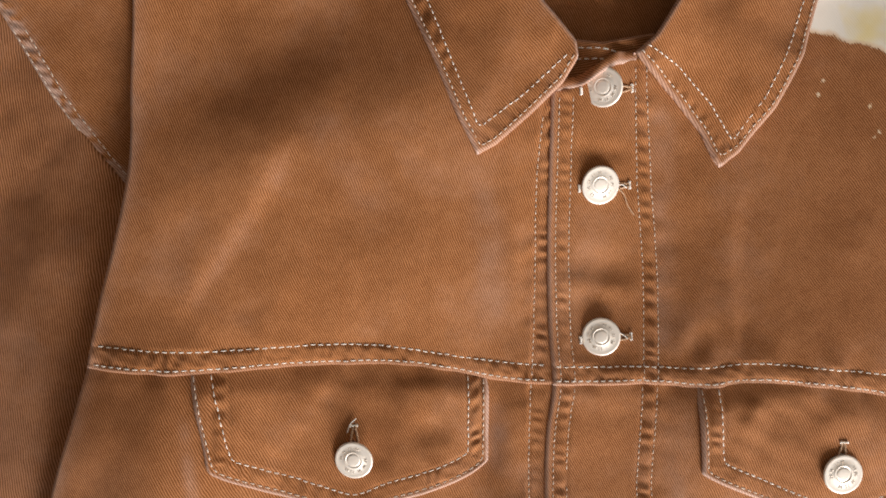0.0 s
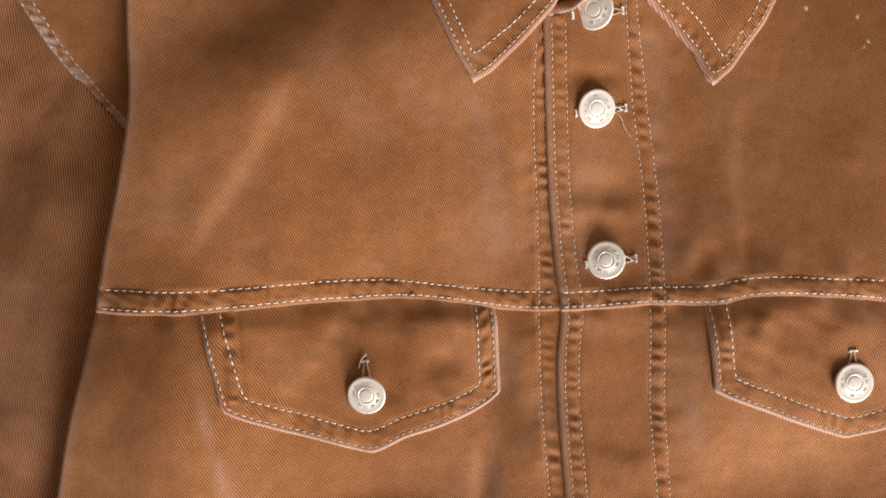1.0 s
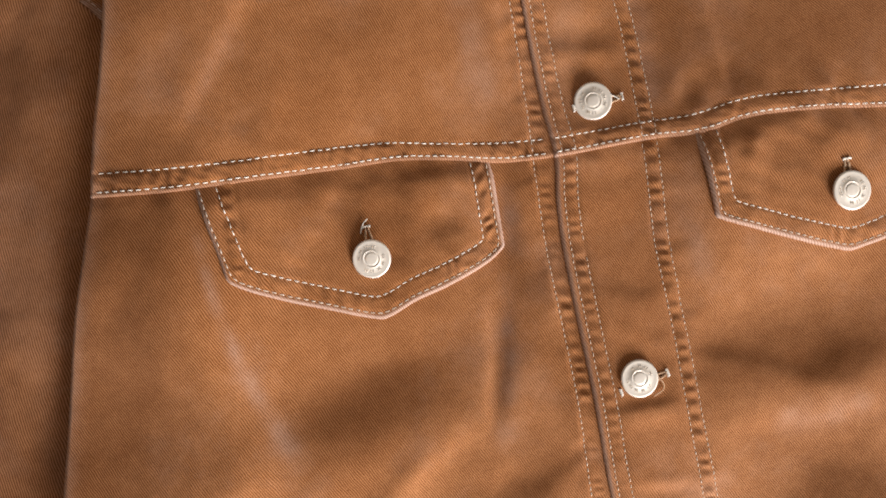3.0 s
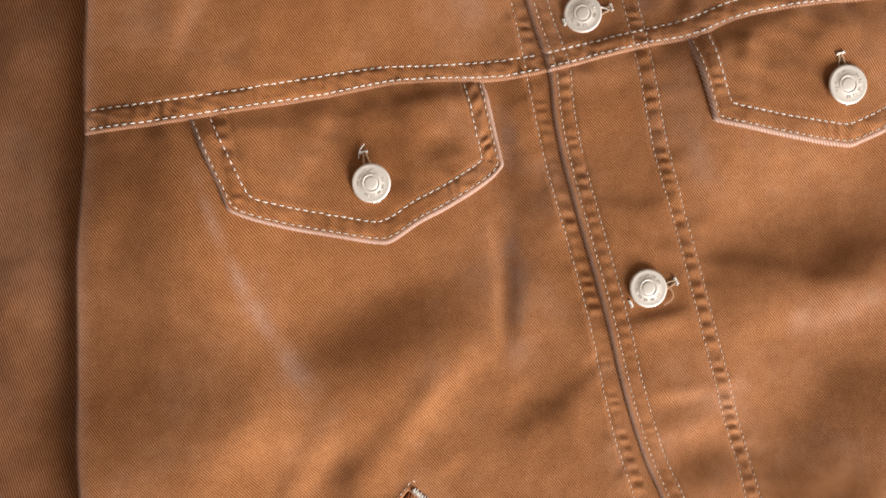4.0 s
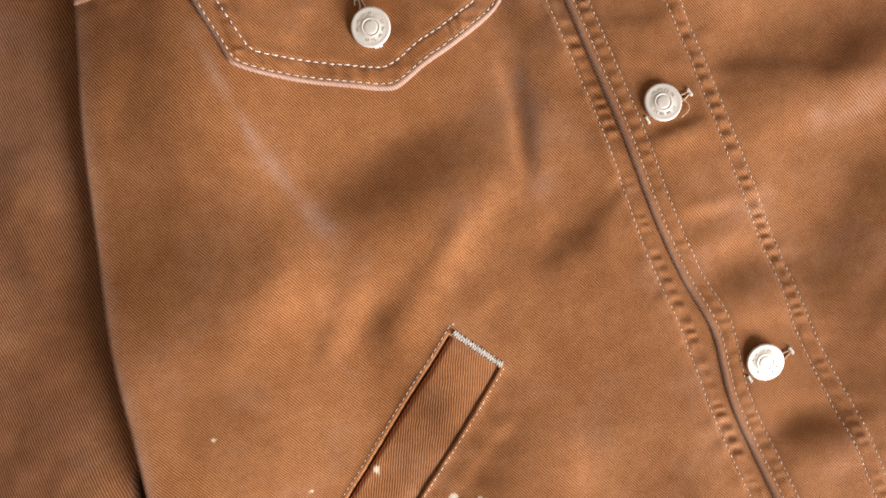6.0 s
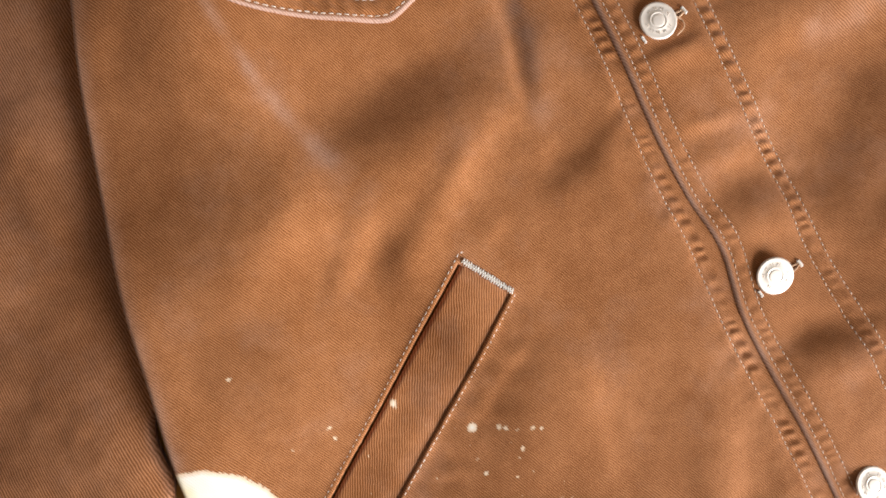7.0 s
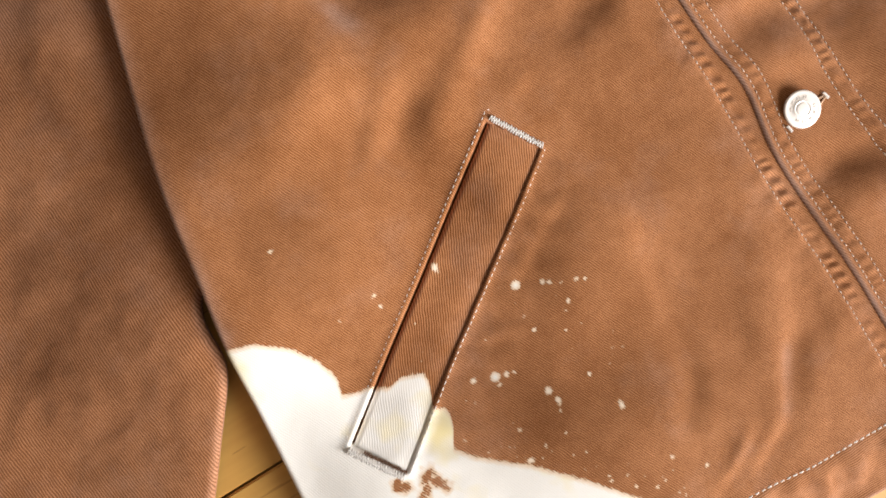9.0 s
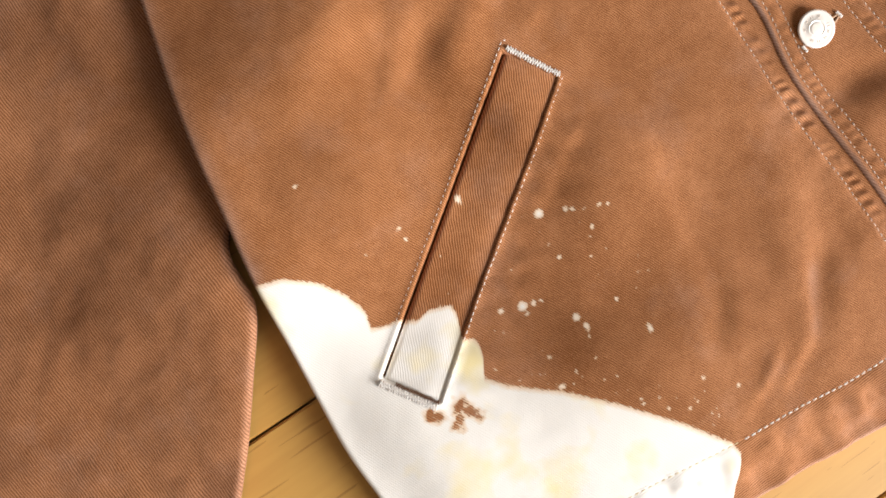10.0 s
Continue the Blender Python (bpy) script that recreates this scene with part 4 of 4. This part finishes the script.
def tack(s0, c0, c1, seed, material, reach=1.6, thick=0.78):
    """A dense zigzag bar tack across the welt's end."""
    r = np.random.default_rng(seed)
    n, verts, faces = 44, [], []
    for i in range(n):
        a, b = c0 + (c1 - c0) * i / n, c0 + (c1 - c0) * (i + 0.8) / n
        k = 1 if i % 2 else -1
        up, down = reach + r.uniform(-0.4, 0.2), reach + r.uniform(-0.4, 0.2)
        base = len(verts)
        for q, h in ((0.0, -0.5), (0.2, 0.15), (0.5, 0.3), (0.8, 0.15), (1.0, -0.5)):
            px, py = at_welt(s0 + k * (-up + (up + down) * q), a + (b - a) * q)
            z = float(relief(np.array([px]), np.array([py]))[0]) + 1.25 + h
            for side, drop in ((-0.36, -0.5), (-0.22, -0.08), (0, 0.06), (0.22, -0.08), (0.36, -0.5)):
                verts.append(((px + CROSS[0] * side * thick) * MM, (py + CROSS[1] * side * thick) * MM, (z + drop) * MM))
        for j in range(4):
            for m in range(4):
                f = base + j * 5 + m
                faces.append((f, f + 1, f + 6, f + 5) if k > 0 else (f, f + 5, f + 6, f + 1))
    me = bpy.data.meshes.new("bar_tack")
    me.from_pydata(verts, [], faces)
    me.polygons.foreach_set("use_smooth", np.ones(len(faces), bool))
    return part("bar_tack", me, material, welt)


tack(1.9, 2.6, WELT_W + 0.2, 32, THREAD, 1.35, 0.7)
tack(WELT_LEN - 0.4, 1.5, WELT_W - 0.8, 33, THREAD)
tack(WELT_LEN - 2.6, 8.0, WELT_W - 0.8, 34, SLOT, 0.8, 0.6)


# --- buttons ---
def lathe(profile, n=48):
    bm = bmesh.new()
    rings = []
    for r, z in profile:
        rings.append([bm.verts.new((r * MM * math.cos(2 * math.pi * i / n), r * MM * math.sin(2 * math.pi * i / n), z * MM)) for i in range(n)] if r > 0 else [bm.verts.new((0, 0, z * MM))])
    for a, b in zip(rings, rings[1:]):
        for i in range(n):
            j = (i + 1) % n
            if len(b) == 1:
                bm.faces.new((a[i], a[j], b[0]))
            elif len(a) == 1:
                bm.faces.new((a[0], b[j], b[i]))
            else:
                bm.faces.new((a[i], a[j], b[j], b[i]))
    bmesh.ops.recalc_face_normals(bm, faces=bm.faces)
    for f in bm.faces:
        f.smooth = True
    return bm


def to_mesh(name, bm, material):
    me = bpy.data.meshes.new(name)
    bm.to_mesh(me)
    bm.free()
    me.materials.append(material)
    return me


DISC = to_mesh("disc", lathe([(3.2, -2.2), (3.2, -0.6), (7.4, -0.5), (8.1, -0.1), (8.45, 0.5), (8.3, 0.95), (7.9, 1.12), (7.3, 1.06), (3.95, 0.98), (3.8, 1.12), (3.55, 1.14), (3.4, 0.98), (3.05, 0.9), (2.85, 1.1), (2.2, 1.2), (0, 1.22)]), METAL)


def bar_mesh():
    bm = bmesh.new()
    bmesh.ops.create_cube(bm, size=1, matrix=Matrix.Diagonal((0.32 * MM, 1.35 * MM, 0.35 * MM, 1)))
    bmesh.ops.bevel(bm, geom=bm.edges[:], offset=0.08 * MM, segments=1, affect="EDGES")
    return bm


MARK = to_mesh("relief_mark", bar_mesh(), METAL_SHADE)
MARK_S = to_mesh("relief_mark", bar_mesh(), METAL_SHADE)
MARK_S.transform(Matrix.Diagonal((2.6, 0.3, 1, 1)))


def make_button(x, y, z, tilt_x=0, tilt_y=0, turn=0, scale=1.0):
    b = new("button", DISC)
    b.parent = jacket
    b["label"] = "pale silver metal shank button"
    b.matrix_basis = pose(x * MM, y * MM, z * MM, tilt_x, tilt_y, turn) @ Matrix.Diagonal((scale, scale, scale, 1))
    r = np.random.default_rng(int(abs(x * 7 + y * 3)))
    for i in range(11):
        a = i * 360 / 11 + r.uniform(-3, 3)
        if i in (4, 9):
            continue
        for j, (off, me) in enumerate(((-0.55, MARK), (0.55, MARK), (0.0, MARK_S))):
            if j == 2 and i % 3 == 0:
                continue
            m = new("relief_mark", me)
            m.parent = b
            m.matrix_basis = pose(0, 0, 0, 0, 0, a) @ pose(off * MM, 5.45 * MM, 0.98 * MM, 0, 0, r.uniform(-12, 12))
    return b


def seat(zf, bx, by, r=6.0):
    """Mean height of the cloth under a button, and its slopes along x and y in degrees."""
    e, w, n, q = (float(v) for v in zf(np.array([bx + r, bx - r, bx, bx]), np.array([by, by, by + r, by - r])))
    return (e + w + n + q) / 4, math.degrees(math.atan((e - w) / (2 * r))), math.degrees(math.atan((n - q) / (2 * r)))


def make_hole(x, y, zfun, ax, ay, length, seed, lead=0):
    """A keyhole buttonhole pulled open by its button: two bound edges that spread towards the button, and a bar tack at each end."""
    nx, ny = -ay, ax
    hole = None
    for side in (-1, 1):
        pts = [(x - ax * s + nx * side * (0.5 + 0.16 * s), y - ay * s + ny * side * (0.5 + 0.16 * s)) for s in np.linspace(0, 9, 12)]
        ob = stitch_run("hole_edge" if hole else "buttonhole", pts, zfun, hole or jacket, length=0.85, gap=0.0, width=1.0, seed=seed + side, material=TAN_THREAD, lift=0.5)
        hole = hole or ob
    # dark patch on the uncut cloth, painting the shade inside the open hole
    verts = [(x * MM, y * MM), ((x - ax * 8 + nx * 1.6) * MM, (y - ay * 8 + ny * 1.6) * MM), ((x - ax * 8 - nx * 1.6) * MM, (y - ay * 8 - ny * 1.6) * MM)]
    bm = bmesh.new()
    rings = []
    for k, dz in ((0.86, 0.25), (0.7, 0.1), (0.4, 0.02)):
        mx, my = sum(v[0] for v in verts) / 3, sum(v[1] for v in verts) / 3
        rings.append([bm.verts.new((mx + (v[0] - mx) * k, my + (v[1] - my) * k, (float(zfun(np.array([v[0] / MM]), np.array([v[1] / MM]))[0]) + dz) * MM)) for v in verts])
    for a, b in zip(rings, rings[1:]):
        for i in range(3):
            bm.faces.new((a[i], a[(i + 1) % 3], b[(i + 1) % 3], b[i]))
    bm.faces.new(rings[-1])
    bmesh.ops.recalc_face_normals(bm, faces=bm.faces)
    part("slot_shade", bm, SLOT, hole)
    knot = [(x + ax * (0.9 if i % 2 else -0.6) + nx * (i - 6) * 0.26, y + ay * (0.9 if i % 2 else -0.6) + ny * (i - 6) * 0.26) for i in range(13)]
    stitch_run("bar_tack", knot, zfun, hole, length=1.5, gap=0.0, width=0.75, seed=seed + 2, lift=0.7)
    ex, ey = x - ax * length, y - ay * length
    knot = [(ex + ax * (0.7 if i % 2 else -0.7) + nx * (i - 5) * 0.3, ey + ay * (0.7 if i % 2 else -0.7) + ny * (i - 5) * 0.3) for i in range(11)]
    stitch_run("bar_tack", knot, zfun, hole, length=1.3, gap=0.0, width=0.7, seed=seed + 3, lift=0.5)


for k, (bx, by, tx, ty, zf) in enumerate(((71.6, 67.2, 10, -34, ZUR), (71.5, 26.0, 3, -3, ZUR), (71.7, -40.7, -3, 3, ZUR), (67.7, -165.8, 5, 4, ZLR), (68.9, -289.7, -6, 5, ZLR), (70, -395, 0, 0, ZLR))):
    zb, ax, ay = seat(zf, bx, by)
    make_button(bx, by, zb + (0.9 if k else 3.0), tx + (ay if k else 0), ty - (ax if k else 0), 40 * k)
    make_hole(bx + 13.3, by - 0.3, zf, 1, 0.05 if k < 3 else 0.2, 22.2, 300 + 10 * k)
for bx, by, zf, k, sc in ((-38.3, -90.5, z_flap_a, 7, 1.0), (173.5, -101.2, z_flap_b, 8, 1.03)):
    zb, ax, ay = seat(zf, bx, by)
    make_button(bx, by, zb + (2.6 if k == 7 else 1.2), ay - 2, 2 - ax, 25 * k, sc)
    make_hole(bx + 0.3, by + 14.0, zf, 0, 1, 22, 300 + 10 * k)


# --- loose thread ends ---
def strand(points, radius, parent, material, zfun, lift=0.8):
    cu = bpy.data.curves.new("loose_thread", "CURVE")
    cu.dimensions, cu.bevel_depth, cu.bevel_resolution = "3D", radius * MM, 2
    sp = cu.splines.new("BEZIER")
    sp.bezier_points.add(len(points) - 1)
    for p, (a, b) in zip(sp.bezier_points, points):
        z = float(zfun(np.array([a], float), np.array([b], float))[0])
        p.co = (a * MM, b * MM, (z + lift) * MM)
        p.handle_left_type = p.handle_right_type = "AUTO"
    cu.materials.append(material)
    ob = new("loose_thread", cu)
    ob.parent = parent
    return ob


strand([(78, 25), (82, 22), (84, 17), (87, 12.5)], 0.22, jacket, TAN_THREAD, ZUR)
strand([(77, 24), (81, 26), (83.5, 24.5)], 0.25, jacket, THREAD, ZUR)
strand([(77, -38), (82, -40.5), (83.5, -42)], 0.25, jacket, THREAD, ZUR)
strand([(-41, -79), (-39.6, -75.5), (-37, -73.2)], 0.25, jacket, THREAD, z_flap_a, 1.0)
strand([(76, -166), (78, -172), (73, -175)], 0.25, jacket, TAN_THREAD, ZLR)

# ---- the room: walls and ceiling are added out of view to shape the fill ----
def box(name, lo, hi, material, kind="structure", label="", category="", bevel=0.0):
    bm = bmesh.new()
    bmesh.ops.create_cube(bm, size=1, matrix=Matrix.Translation([(a + b) / 2 for a, b in zip(lo, hi)]) @ Matrix.Diagonal([b - a for a, b in zip(lo, hi)] + [1]))
    if bevel:
        bmesh.ops.bevel(bm, geom=bm.edges[:], offset=bevel, segments=1, affect="EDGES")
    return tagged(part(name, bm, material, None, ""), label, category, "", kind)


T = 0.12
box("wall_north", (ROOM_W - T, ROOM_N, 0), (ROOM_E + T, ROOM_N + T, ROOM_H), WALL_GREY, label="plain grey wall, added out of view to limit bounced light", category="wall")
box("wall_west", (ROOM_W - T, ROOM_S, 0), (ROOM_W, ROOM_N, ROOM_H), WALL_GREY, label="plain grey wall, added out of view to limit bounced light", category="wall")
box("wall_east", (ROOM_E, ROOM_S, 0), (ROOM_E + T, ROOM_N, ROOM_H), WALL_GREY, label="plain grey wall, added out of view to limit bounced light", category="wall")
box("ceiling", (ROOM_W - T, ROOM_S - T, ROOM_H), (ROOM_E + T, ROOM_N + T, ROOM_H + T), WALL_GREY, label="plain grey ceiling, added out of view to limit bounced light", category="ceiling")


def wall_with_window():
    bm = bmesh.new()
    for lo, hi in (((ROOM_W - T, 0), (WIN_L, ROOM_H)), ((WIN_R, 0), (ROOM_E + T, ROOM_H)), ((WIN_L, 0), (WIN_R, WIN_B)), ((WIN_L, WIN_T), (WIN_R, ROOM_H))):
        bmesh.ops.create_cube(bm, size=1, matrix=Matrix.Translation(((lo[0] + hi[0]) / 2, ROOM_S - T / 2, (lo[1] + hi[1]) / 2)) @ Matrix.Diagonal((hi[0] - lo[0], T, hi[1] - lo[1], 1)))
    return tagged(part("wall_south", bm, WALL_GREY, None), "grey wall with a window opening, added out of view", "wall", "", "structure")


wall_with_window()
window = tagged(new("window_1"), "white framed window letting in daylight", "window", "", "structure")
for lo, hi in (((WIN_L, WIN_B), (WIN_L + 0.05, WIN_T)), ((WIN_R - 0.05, WIN_B), (WIN_R, WIN_T)), ((WIN_L + 0.05, WIN_B), (WIN_R - 0.05, WIN_B + 0.05)), ((WIN_L + 0.05, WIN_T - 0.05), (WIN_R - 0.05, WIN_T))):
    bm = bmesh.new()
    bmesh.ops.create_cube(bm, size=1, matrix=Matrix.Translation(((lo[0] + hi[0]) / 2, ROOM_S - 0.07, (lo[1] + hi[1]) / 2)) @ Matrix.Diagonal((hi[0] - lo[0], 0.06, hi[1] - lo[1], 1)))
    part("window_frame", bm, FRAME_W, window)

bm = bmesh.new()
bmesh.ops.create_cube(bm, size=1, matrix=Matrix.Translation(((WIN_L + WIN_R) / 2, ROOM_S - 0.085, (WIN_B + WIN_T) / 2)) @ Matrix.Diagonal((WIN_R - WIN_L - 0.1, 0.006, WIN_T - WIN_B - 0.1, 1)))
pane = part("pane", bm, GLASS, window)
pane.visible_shadow = False

# floor: a dark sub-floor seen in the joints, and boards of their own
box("floor", (ROOM_W - T, ROOM_S - T, -0.03), (ROOM_E + T, ROOM_N + T, -0.0125), JOINT, label="honey-coloured wooden board floor", category="floor")
floor = bpy.data.objects["floor"]
BOARD, GAP = 0.092, 0.0011


def board_mesh(length):
    bm = bmesh.new()
    bmesh.ops.create_cube(bm, size=1, matrix=Matrix.Translation((0, 0, -0.006)) @ Matrix.Diagonal((length - GAP, BOARD - GAP, 0.012, 1)))
    bmesh.ops.bevel(bm, geom=[e for e in bm.edges if all(v.co.z > -0.001 for v in e.verts)], offset=0.0008, segments=2, affect="EDGES")
    me = bpy.data.meshes.new("board")
    bm.to_mesh(me)
    bm.free()
    me.materials.append(WOOD)
    return me


BOARD_ME = board_mesh(0.91)
r = random.Random(4)
k0 = int((ROOM_S + 0.304) / BOARD)
y0 = -0.3044 + k0 * BOARD
while y0 < ROOM_N:
    x0 = ROOM_W - r.uniform(0.1, 0.8)
    while x0 < ROOM_E - 0.05:
        b = new("board", BOARD_ME)
        b.parent = floor
        a0, a1 = max(x0, ROOM_W), min(x0 + 0.91, ROOM_E)
        b.location, b.scale = ((a0 + a1) / 2, y0 + BOARD / 2, 0), ((a1 - a0) / 0.91, 1, 1)
        x0 += 0.91
    y0 += BOARD
